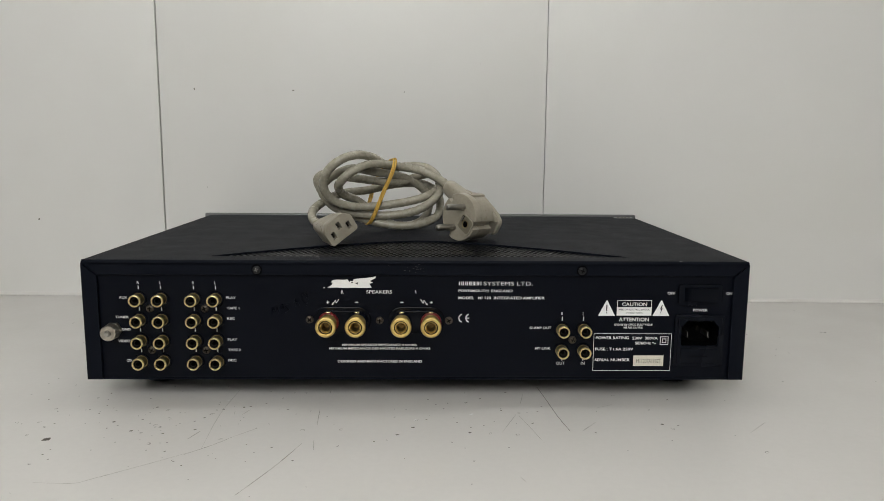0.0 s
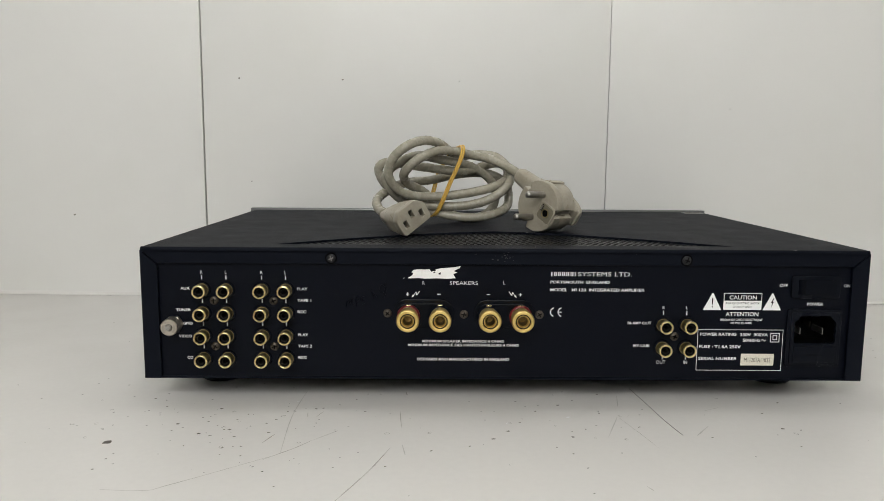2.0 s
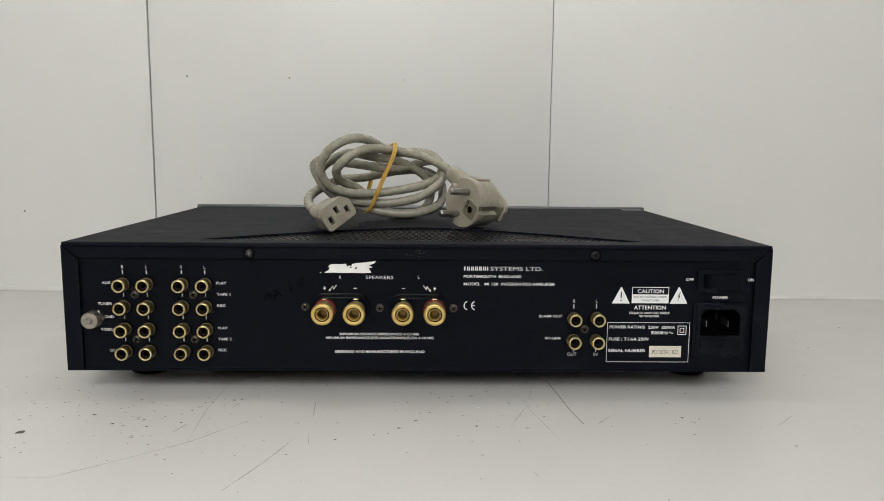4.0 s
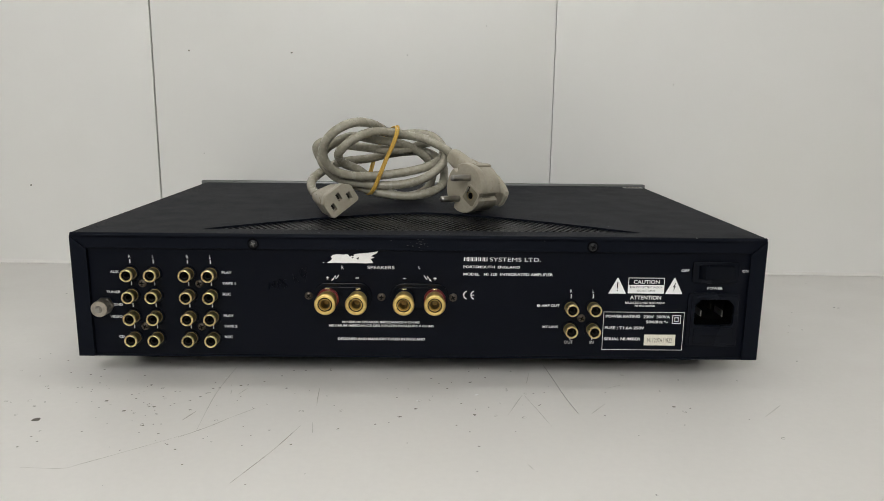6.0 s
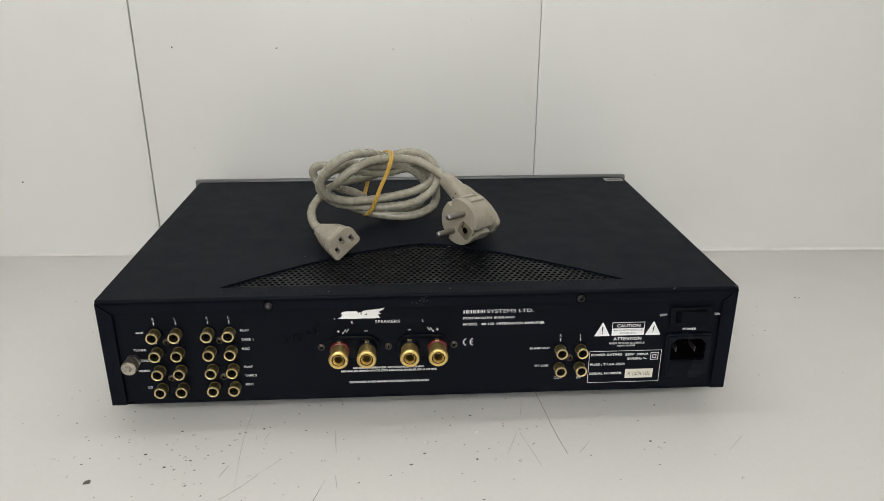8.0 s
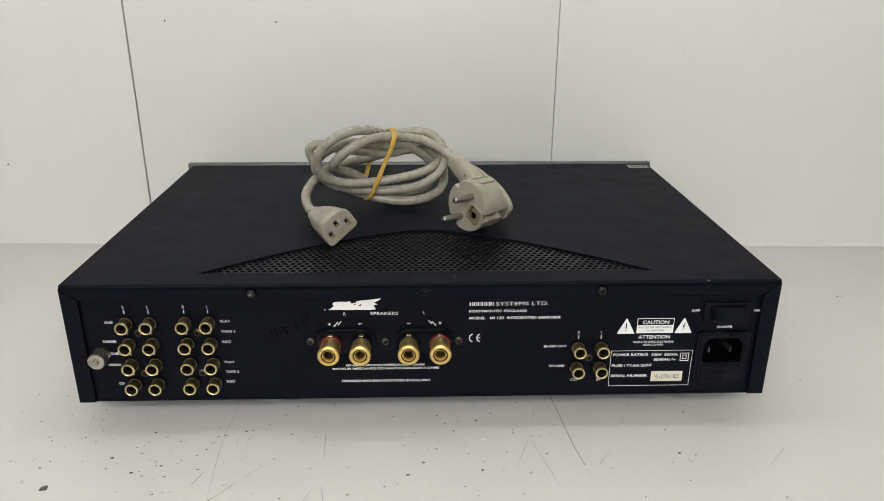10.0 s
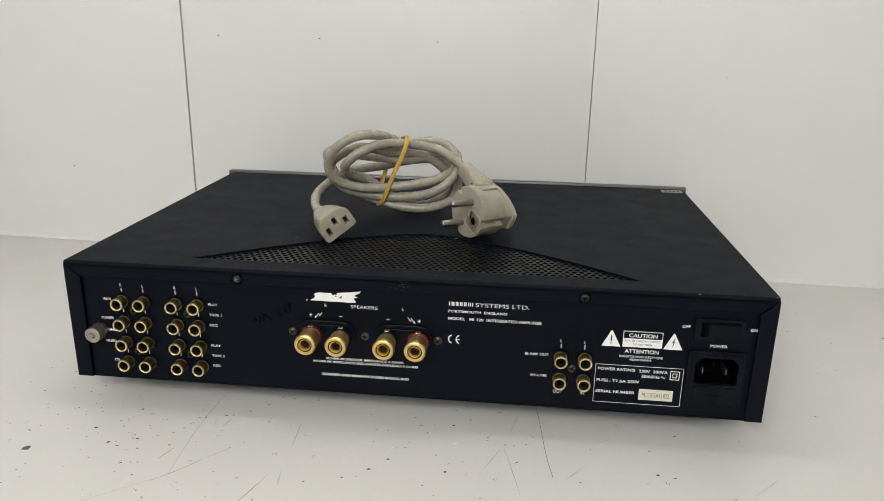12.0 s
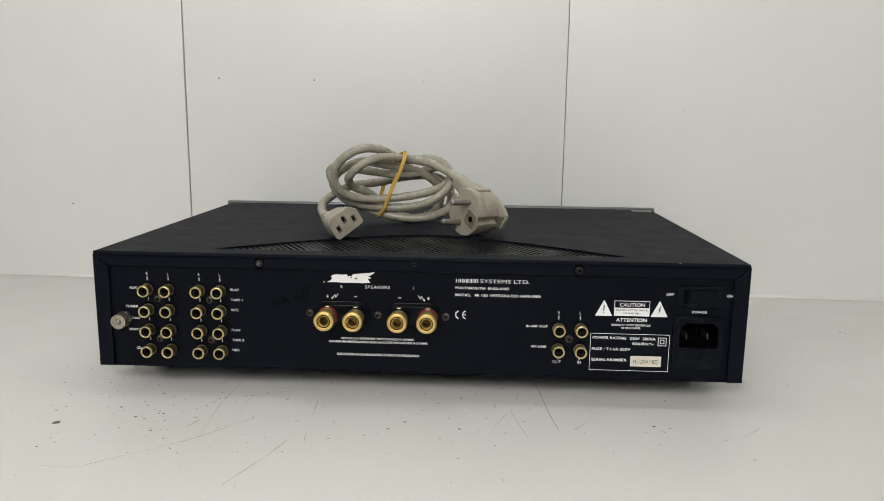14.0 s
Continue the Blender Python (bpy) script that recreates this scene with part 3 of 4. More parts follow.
for x, ch in zip(COLS, "RLRL"):
    words(ch, x, 0.0792, 0.0021, align="mid", bold=0.0)
    bar(x - 0.0003, x + 0.0003, 0.0748, 0.0772)
    for z in (0.0620, 0.0480, 0.0340):
        bar(x - 0.0003, x + 0.0003, z - 0.0014, z + 0.0014)
for body, x, z, w in (("AUX", -0.1888, 0.0694, 0.0054), ("TUNER", -0.1886, 0.0563, 0.0088), ("GND", -0.1878, 0.0481, 0.0057), ("VIDEO", -0.1884, 0.0402, 0.0079), ("CD", -0.1882, 0.0270, 0.0034)):
    words(body, x, z, 0.0017, w, "right")
for body, z, w in (("PLAY", 0.0694, 0.0062), ("TAPE 1", 0.0624, 0.0083), ("REC", 0.0554, 0.0052), ("PLAY", 0.0413, 0.0062), ("TAPE 2", 0.0343, 0.0083), ("REC", 0.0273, 0.0052)):
    words(body, -0.1248, z, 0.0017, w)
words("R", -0.0492, 0.0734, 0.0022, align="mid", bold=0.0)
words("SPEAKERS", -0.0336, 0.0735, 0.0022, 0.0168, bold=0.0)
words("L", -0.0010, 0.0738, 0.0022, align="mid", bold=0.0)
for x, s in ((-0.0588, 0), (0.0088, 0)):
    bar(x - 0.0010, x + 0.0010, 0.0663, 0.0668)
    bar(x - 0.00025, x + 0.00025, 0.0655, 0.0676, lift=INK * 1.3)
for x in (-0.0400, -0.0104):
    bar(x - 0.0011, x + 0.0011, 0.0663, 0.0668)
for x, s in ((-0.0540, 1), (0.0042, -1)):
    bends = [(0.0024, 0.0019), (0.0006, -0.0008), (0.0002, 0.0014), (-0.0014, -0.0010)]
    for (u0, v0), (u1, v1) in zip(bends, bends[1:]):
        e = Vector((v0 - v1, u1 - u0)).normalized() * 0.00022
        ink(plate([[(x + s * (u + k * e.x), 0.0666 + v + k * e.y) for u, v, k in ((u0, v0, 1), (u1, v1, 1), (u1, v1, -1), (u0, v0, -1))]], 0.0), "printed_flash")
    ink(plate([[(x + s * u, 0.0666 + v) for u, v in ((-0.0024, -0.0021), (-0.0008, -0.0013), (-0.0019, -0.0003))]], 0.0), "printed_flash")
words("MINIMUM SPEAKER IMPEDANCE 4 OHMS", -0.0253, 0.0378, 0.0016, 0.0492, "mid")
words("MINIMUM IMPEDANCE DES HAUTES PARLEURS 4 OHMS", -0.0250, 0.0354, 0.0016, 0.0668, "mid")
words("DESIGNED AND MANUFACTURED IN ENGLAND", -0.0250, 0.0266, 0.0017, 0.0556, "mid")
x = 0.0268
for w in (0.0027, 0.0024, 0.0025, 0.0024, 0.0027, 0.0024):
    bar(x, x + w * 0.30, 0.0780, 0.0805)
    bar(x + w * 0.62, x + w * 0.84, 0.0780, 0.0805)
    x += w
words("SYSTEMS LTD.", 0.0430, 0.0793, 0.0026, 0.0322, bold=-0.002)
words("PORTSMOUTH  ENGLAND", 0.0266, 0.0744, 0.0017, 0.0355)
words("MODEL   MI 120  INTEGRATED AMPLIFIER", 0.0266, 0.0697, 0.0018, 0.0566)
for cx in (0.0297, 0.0343):
    pts = [(cx + 0.0030 * math.cos(radians(a)), 0.0560 + 0.0030 * math.sin(radians(a))) for a in range(105, 256, 10)]
    pts += [(cx + 0.0023 * math.cos(radians(a)), 0.0560 + 0.0023 * math.sin(radians(a))) for a in range(255, 104, -10)]
    ink(plate([pts], 0.0), "conformity_mark")
bar(0.0316, 0.0338, 0.0557, 0.0563, name="conformity_mark")
for ch, x in (("R", 0.0953), ("L", 0.1094)):
    words(ch, x, 0.0592, 0.0021, align="mid", bold=0.0)
    bar(x - 0.0003, x + 0.0003, 0.0545, 0.0572)
    bar(x + 0.0002, x + 0.0008, 0.0270, 0.0292)
words("BI-AMP OUT", 0.0882, 0.0496, 0.0017, 0.0143, "right")
words("MY-LINK", 0.0880, 0.0356, 0.0017, 0.0101, "right")
words("OUT", 0.0950, 0.0254, 0.0022, align="mid", bold=0.0)
words("IN", 0.1099, 0.0254, 0.0022, align="mid", bold=0.0)


def triangle(x, z0, z1, half):
    return ink(plate([[(x - half, z0), (x + half, z0), (x + 0.0003, z1), (x - 0.0003, z1)]], 0.0), "warning_triangle")


triangle(0.1245, 0.0578, 0.0682, 0.0056)
triangle(0.1606, 0.0578, 0.0682, 0.0056)
bar(0.12415, 0.12485, 0.0612, 0.0652, M_PANEL, INK * 2)
bar(0.12415, 0.12485, 0.0595, 0.0602, M_PANEL, INK * 2)
zig = [(0.1612, 0.0652), (0.1597, 0.0622), (0.1606, 0.0624), (0.1600, 0.0594), (0.1616, 0.0630), (0.1607, 0.0628), (0.1617, 0.0652)]
ink(plate([zig], 0.0), "printed_flash", M_PANEL, lift=INK * 2)
bar(0.1312, 0.1543, 0.0580, 0.0683, name="caution_box")
bar(0.1316, 0.1539, 0.0636, 0.0679, M_PANEL, INK * 2, "caution_box")
words("CAUTION", 0.1428, 0.0657, 0.0025, 0.0165, "mid", 0.016, lift=INK * 3)
words("RISK OF ELECTRIC SHOCK", 0.1428, 0.0621, 0.0013, 0.0205, "mid", 0.0, M_PANEL, INK * 2)
words("DO NOT OPEN", 0.1428, 0.0599, 0.0013, 0.0108, "mid", 0.0, M_PANEL, INK * 2)
words("ATTENTION", 0.1428, 0.0554, 0.0025, 0.0199, "mid", 0.016)
words("RISQUE DE CHOC ELECTRIQUE", 0.1427, 0.0519, 0.0014, 0.0254, "mid", 0.008)
words("NE PAS OUVRIR", 0.1427, 0.0499, 0.0014, 0.0128, "mid", 0.008)
frame_line = [(0.1166, 0.0203), (0.1686, 0.0203), (0.1686, 0.0458), (0.1166, 0.0458)]
ink(plate([frame_line, [(0.1169, 0.0206), (0.1683, 0.0206), (0.1683, 0.0455), (0.1169, 0.0455)]], 0.0), "rating_frame")
words("POWER RATING", 0.1181, 0.0429, 0.0019, 0.0220)
words("230V  300VA", 0.1424, 0.0427, 0.0019, 0.0170)
words("50/60Hz", 0.1443, 0.0393, 0.0019, 0.0106)
wave = [(0.1556 + 0.0026 * i / 12, 0.0393 + 0.0005 * math.sin(2 * math.pi * i / 12) + 0.0002) for i in range(13)]
ink(plate([wave + [(u, v - 0.0005) for u, v in wave[::-1]]], 0.0), "printed_wave")
for g in (0.0, 0.0014):
    ink(plate([[(0.1609 + g, 0.0380 + g), (0.1665 - g, 0.0380 + g), (0.1665 - g, 0.0438 - g), (0.1609 + g, 0.0438 - g)],
               [(0.16135 + g, 0.03845 + g), (0.16605 - g, 0.03845 + g), (0.16605 - g, 0.04335 - g), (0.16135 + g, 0.04335 - g)]], 0.0), "insulation_mark")
words("FUSE : T1.6A 250V", 0.1179, 0.0352, 0.0019, 0.0254)
words("SERIAL NUMBER", 0.1178, 0.0278, 0.0019, 0.0235)
stick = bar(0.1436, 0.1638, 0.0235, 0.0308, M_STICK, 0.0002, "serial_sticker")
words("M11207A11822", 0.1537, 0.0271, 0.0030, 0.0160, "mid", 0.0, M_BROWNINK, 0.00032)
words("OFF", 0.1694, 0.0732, 0.0018, 0.0050, "right")
words("ON", 0.2032, 0.0731, 0.0018, 0.0038)
words("POWER", 0.1867, 0.0618, 0.0018, 0.0097, "mid")

# torn strip of white paper over the speaker legend
torn = [(-0.0589, 0.0763), (-0.0574, 0.0771), (-0.056, 0.0782), (-0.0555, 0.0794), (-0.0567, 0.0798), (-0.0553, 0.0812), (-0.0529, 0.0816), (-0.0484, 0.0815), (-0.0457, 0.0817), (-0.0451, 0.0807), (-0.0444, 0.0799), (-0.0438, 0.0808), (-0.0428, 0.0804), (-0.0419, 0.0808), (-0.0422, 0.0816), (-0.0395, 0.0822), (-0.0339, 0.0827), (-0.0305, 0.0831), (-0.027, 0.0838), (-0.0278, 0.0825), (-0.0296, 0.0816), (-0.0314, 0.0806), (-0.0292, 0.0797), (-0.0317, 0.0789), (-0.0309, 0.0777), (-0.0301, 0.0763), (-0.035, 0.076), (-0.0417, 0.0762), (-0.0484, 0.076), (-0.0529, 0.0763), (-0.0574, 0.0761)]
ink(plate([torn, [(-0.0436, 0.0799), (-0.0426, 0.08), (-0.0421, 0.0795), (-0.0431, 0.0791)], [(-0.0407, 0.0788), (-0.0399, 0.0795), (-0.0389, 0.0799), (-0.0393, 0.0783)]], 0.0002), "torn_paper", M_TAPE, lift=0.0, label="torn strip of white paper")
ink(plate([[(-0.0616, 0.0763), (-0.0605, 0.0766), (-0.061, 0.0758)]], 0.0002), "torn_paper", M_TAPE, lift=0.0)

# faint marker scrawl
scrawl = bmesh.new()
for pts in ([(-0.096, 0.0582), (-0.0952, 0.0629), (-0.0934, 0.0604), (-0.0921, 0.064), (-0.0912, 0.059)],
            [(-0.0896, 0.0588), (-0.09, 0.0645), (-0.0881, 0.0649), (-0.0877, 0.0627), (-0.0896, 0.0613)],
            [(-0.0843, 0.0651), (-0.0865, 0.0644), (-0.0859, 0.0627), (-0.0841, 0.0613), (-0.0865, 0.0595)],
            [(-0.0806, 0.069), (-0.0797, 0.0633)],
            [(-0.08, 0.0653), (-0.0784, 0.0665), (-0.0772, 0.0638)],
            [(-0.0725, 0.0709), (-0.0746, 0.0724), (-0.0755, 0.069), (-0.0736, 0.0672), (-0.0723, 0.0706), (-0.072, 0.0735), (-0.0716, 0.0682), (-0.0729, 0.064)]):
    tube(smooth_path([Vector((a, PY - 0.00002, b)) for a, b in pts], 5), 0.00075, 6, bm=scrawl, flat=0.035)
part("marker_scrawl", scrawl, M_MARK, panel, "black marker scrawl")

# small sticker at the far corner of the lid, with its worn writing as bars
st = part("lid_sticker", box(0.1955, 0.2143, 0.2672, 0.2775, TOP, TOP + 0.0002), M_LABEL, amp, "small silver sticker with worn dark writing")
for k in range(4):
    part("printed_bar", box(0.1985 + k * 0.0036, 0.2008 + k * 0.0036, 0.2700, 0.2748, TOP + 0.0002, TOP + 0.0003), M_BROWNINK, st)

# paint chips and dust on the lid
chips = bmesh.new()
rng = random.Random(4)
for x, y, r in ((0.0231, 0.0879, 0.0011), (0.1715, 0.0006, 0.0012), (0.2150, 0.0012, 0.0007), (-0.1050, 0.0060, 0.0004), (-0.0640, 0.0065, 0.0004), (0.0180, 0.0080, 0.0004), (0.1260, 0.0400, 0.0004), (-0.0880, 0.0720, 0.0005)):
    vs = [chips.verts.new((x + r * rng.uniform(0.5, 1.2) * math.cos(a), y + r * 0.6 * rng.uniform(0.4, 1.1) * math.sin(a), TOP + 0.00015 - max(0.0, 0.0016 - y) * 0.3)) for a in [k * math.pi / 3.5 for k in range(7)]]
    chips.faces.new(vs)
dust = bmesh.new()
for k in range(60):
    x, y, r = rng.uniform(-0.21, 0.21), rng.uniform(0.004, 0.27), rng.uniform(0.00012, 0.0003)
    if y > grille_edge(x, 0.004) or y < 0.016:
        dust.faces.new([dust.verts.new((x + r * rng.uniform(0.6, 2.0) * math.cos(a), y + r * rng.uniform(0.6, 1.4) * math.sin(a), TOP + 0.00012)) for a in [q * math.pi / 3 for q in range(6)]])
part("dust_speck", dust, M_DIRT, amp, "grey dust specks on the lid", smooth=False)
part("paint_chip", chips, M_CHIP, amp, "pale chips in the paint", smooth=False)
scuff = bmesh.new()
for k in range(20):
    x, z = rng.gauss(-0.0015, 0.006), rng.uniform(0.0865, 0.0925)
    if rng.random() < 0.08:
        x = rng.uniform(-0.19, 0.2)
    w = rng.uniform(0.0002, 0.0013)
    q = box(x, x + w, -0.0001, 0.0002, z, z + rng.uniform(0.0001, 0.0003), bm=scuff)
part("scuff", scuff, surface("worn_paint", (0.06, 0.06, 0.06), 0.6, bump=0), amp, "grey scuffs on the flange", smooth=False)["kind"] = "stuff"

# ---- the mains cord lying on the lid ----
MM = 0.001
cable = thing("power_cord", "coiled grey-beige mains cord with plug and appliance connector", "power cord")
turn_a = [(23.4, 142.7, 132.9), (19.2, 147.6, 136.9), (11.0, 153.5, 141.4), (0.2, 157.9, 146), (-14.7, 154.6, 148.8), (-27.4, 144.5, 151.5), (-41.7, 131.6, 151.8), (-54.8, 122.1, 146.3), (-63.7, 123.9, 138.4), (-66.9, 131.8, 132.9), (-63.7, 142.8, 126), (-52.4, 152.9, 120.3), (-37.8, 160.6, 106.6), (-22.5, 165.1, 98.3), (-7.1, 169.9, 98.3), (4.3, 174.5, 105.1), (7.4, 177, 118.9), (0.8, 173.4, 130.6), (-13.1, 164.8, 139.4), (-27.1, 153.5, 143.2), (-40.3, 144.1, 145.5), (-54.7, 140, 148.4), (-67, 137.9, 144.8), (-77.4, 138.3, 137.8), (-81.6, 139.5, 129.6)]
turn_b = [(-77.4, 139.4, 122.6), (-69.6, 143.9, 114.2), (-52.9, 146, 110.1), (-35.1, 147.8, 108.5), (-17.5, 146.6, 109.7), (-2.2, 144.2, 113.6), (10.2, 144.4, 121.4), (16.5, 150.9, 129.5), (15.8, 162.7, 138.6), (7.9, 169.2, 146.7), (-0.9, 174.1, 149), (-13.2, 172.8, 149.2), (-26, 163.5, 147.4), (-35.3, 147.5, 155), (-43.7, 132.6, 159), (-53.8, 124.3, 159.3), (-64.7, 120.9, 154.9), (-74.1, 122.3, 146.6), (-78.4, 125.4, 136.4), (-75.1, 130.3, 125.9), (-66.4, 136.5, 119.1), (-50.8, 140.9, 116.3), (-33, 144.8, 117.1), (-14.7, 146.3, 119.7), (-0.5, 149.3, 122.8), (9.2, 155, 126.4), (15, 163, 131.5), (15.8, 170.5, 137.5), (10.5, 175.5, 142), (2, 175, 141.5)]
turn_c = [(-7.5, 169.5, 138.6), (-17.5, 162.1, 136.4), (-27.7, 156.5, 136.1), (-44.9, 153, 138.2), (-63.9, 149.3, 140.8), (-79.7, 157.7, 143.1), (-87.7, 159.1, 139.1), (-86.8, 160.3, 131.6), (-77.7, 159, 119.2), (-61.3, 152.4, 109.6), (-44.9, 151.3, 104.2), (-30, 149.3, 101.1), (-11, 147.8, 99.9), (4.8, 149.2, 103), (14.8, 157.4, 107.9), (16.8, 165.5, 117), (14.3, 173.3, 126.5), (2.7, 179.3, 133.4), (-14.6, 175.4, 134.1), (-30.3, 172.5, 132), (-46.3, 169.1, 128.2), (-62.2, 162.1, 127), (-75, 155.1, 123.6), (-84.8, 135, 117.2), (-86.4, 118.1, 113.5), (-83.4, 106.5, 108.6), (-76.9, 97.4, 106.6)]
line = smooth_path([Vector(p) * MM for p in turn_a + turn_b + turn_c], 6)
for _ in range(4):
    line = [line[0]] + [(a + 2 * b + c) / 4 for a, b, c in zip(line, line[1:], line[2:])] + [line[-1]]
part("cord", tube(line, 0.0035, 14), M_CORD, cable, "grey-beige round cord")


def axes(u, v, w, origin):
    m = Matrix((u, v, w)).transposed().to_4x4()
    m.translation = origin
    return m


# plug: pins stand along d, lie along u
d = Vector((-0.742, -0.668, 0.045)).normalized()
u = Vector((0.39, -0.356, 0.849))
u = (u - d * u.dot(d)).normalized()
PLUG = axes(u, d.cross(u), d, Vector((29.8, 90.8, 113.5)) * MM)
plug = part("mains_plug", bmesh.new(), M_PLUG, cable, "grey-beige moulded mains plug", m=PLUG)
outline = []
for i in range(96):
    a = 2 * math.pi * i / 96
    off = min(abs(math.degrees(a) - 66), abs(math.degrees(a) - 171), abs(math.degrees(a) - 285))
    r = 0.0137 if off < 9 else 0.0176
    outline.append((r * math.cos(a), r * math.sin(a)))
me = plate([outline], 0.0066, 0.0006)
me.transform(Matrix.Translation((0, 0, -0.0066)))
finish("plug_face", me, M_PLUG, plug)
me = plate([[(a * 0.965, b * 0.965) for a, b in outline]], 0.0145, 0.0004)
me.transform(Matrix.Translation((0, 0, -0.0208)))
finish("plug_barrel", me, M_PLUG, plug)


def ring(v, half, z0, z1, cu=0.0, n=20, power=3.2):
    out = []
    for k in range(n):
        a = 2 * math.pi * k / n
        c, s = math.cos(a), math.sin(a)
        out.append(Vector((cu + half * math.copysign(abs(c) ** (2 / power), c), v, (z0 + z1) / 2 + (z1 - z0) / 2 * math.copysign(abs(s) ** (2 / power), s))) * MM)
    return out


part("plug_body", loft([ring(-12.6, 5.6, -34.5, -26, -2, power=4.5), ring(-11.2, 7.2, -35, -23, -2, power=4.5), ring(-7, 8.7, -35.4, -19, -2, power=4.5), ring(2, 10, -35.4, -19, -2, power=4.5), ring(12, 9.5, -35.4, -19, -2, power=4.5),
                        ring(17, 8.6, -35.6, -20, -3, power=4.5), ring(22, 7.8, -35.8, -21.5, -3, power=4), ring(30, 7.2, -36, -23, -3.5, power=3.5), ring(42, 6.5, -36, -24, -4.5), ring(48.5, 6.0, -35.5, -25, -5), ring(50, 5.2, -34.8, -25.8, -5)]), M_PLUG, plug)
part("back_plate", loft([ring(-14.2, 4.5, -35, -31.6, -2, power=4.5), ring(-12.6, 7.0, -36, -31.2, -2, power=4.5), ring(-7, 9.2, -36.4, -31.0, -2, power=5), ring(2, 10.7, -36.4, -31.0, -2, power=5), ring(12, 10.3, -36.4, -31.0, -2, power=5), ring(19, 9.0, -36.6, -31.2, -3, power=4.5), ring(27, 7.9, -36.8, -32, -3.4, power=4), ring(33, 6.6, -36.5, -33, -3.8)]), M_PLUG, plug)
# dark dots painted for the shade in two small dimples
for du in (-6.2, -1.2):
    part("dimple", lathe([(0.0, -0.0225), (0.0007, -0.0225), (0.0007, -0.026)], 12, pose(du * MM, 0.0285, 0)), M_SLOT, plug, "small moulding dimple drawn as a painted dark dot")
rib = part("grip_rib", box(16.0 * MM, 18.8 * MM, -2.4 * MM, 2.4 * MM, -21 * MM, -5.5 * MM, 0.0007), M_PLUG, plug, m=pose(0, 0, 0, 0, 0, 16))
share(rib, plug, pose(0, 0, 0, 0, 0, 46))
pin = part("pin", lathe([(0.0024, -0.001), (0.0024, 0.0160), (0.0022, 0.0170), (0.0015, 0.0177), (0, 0.0179)], 24), M_PIN, plug, "round steel pin", m=pose(0.0095, 0, 0))
share(pin, plug, pose(-0.0095, 0, 0))
me = plate([rounded(-0.0060, 0.0060, -0.0158, -0.0030, 0.0026, 4), [(0.0026 * math.cos(k * math.pi / 10), -0.0092 + 0.0026 * math.sin(k * math.pi / 10)) for k in range(20)]], 0.0006, 0.0002)
es = finish("earth_socket", me, M_EARTH, plug, "olive earth contact insert")
# bore and slot have no depth: their shade is painted as near-black shapes
part("earth_bore", lathe([(0.0026, 0.0004), (0.0025, 0.0001), (0, 0.0001)], 20, pose(0, -0.0092, 0)), M_HOLE, es)
part("earth_ring", lathe([(0.0026, 0.0004), (0.0027, 0.0009), (0.0032, 0.0009), (0.0033, 0.0004)], 24, pose(0, -0.0092, 0)), M_BRASS, es)
part("earth_slot", box(-0.0002, 0.0048, -0.0056, -0.0040, 0.0003, 0.0008, 0.0002), M_HOLE, es, "contact slot as a painted dark bar")
part("earth_contact", box(0.0004, 0.0042, -0.0053, -0.0043, 0.0006, 0.0013, 0.0002), M_PIN, es, "bright steel contact")
rim = plate([rounded(-0.0068, 0.0068, -0.0166, -0.0022, 0.0030, 4), rounded(-0.0060, 0.0060, -0.0158, -0.0030, 0.0026, 4)], 0.0008, 0.0002)
finish("earth_frame", rim, M_PLUG, es)
for s in (-1, 1):
    part("earth_clip", box(-0.0022, 0.0022, s * 0.0142 - 0.0005, s * 0.0142 + 0.0005, -0.015, -0.001, 0.0003), M_EARTH, plug, "olive earth clip")

# appliance connector
p = Vector((0.71, 0.453, 0.54)).normalized()
q = Vector((-0.52, -0.28, 0.82))
q = (q - p * q.dot(p)).normalized()
CONN = axes(p, q, p.cross(q), Vector((-57.7, 65.8, 107.6)) * MM)
conn = part("appliance_connector", bmesh.new(), M_PLUG, cable, "grey-beige appliance connector with three slots", m=CONN)
face = [(-12, -6.5), (-11.2, -7.7), (-10, -8.2), (10, -8.2), (11.2, -7.7), (12, -6.5), (12, 2.6), (11.5, 4), (7.8, 7.6), (6.4, 8.2), (-6.4, 8.2), (-7.8, 7.6), (-11.5, 4), (-12, 2.6)]
slots = [[((cx + i * 1.9) * MM, (cy + j * 3.1) * MM) for i, j in ((-1, -1), (1, -1), (1, 1), (-1, 1))] for cx, cy in ((-7, -2), (7, -2), (0, 2))]
me = plate([[(a * MM, b * MM) for a, b in face]] + slots, 0.006, 0.0004)
me.transform(Matrix.Translation((0, 0, -0.006)))
finish("connector_face", me, M_PLUG, conn)
# dark backing that paints the shade down in the slots
part("slot_bottom", box(-0.010, 0.010, -0.006, 0.006, -0.0056, -0.0054), M_SLOT, conn, "slot bottoms with painted shade")


def shrink(k, z, dx=0.0):
    return [Vector((a * k * MM + dx, b * k * MM, z)) for a, b in face]


part("connector_body", loft([shrink(0.955, -0.0058), shrink(0.955, -0.012), shrink(0.88, -0.020), shrink(0.70, -0.028), shrink(0.54, -0.034), shrink(0.46, -0.039)]), M_PLUG, conn)

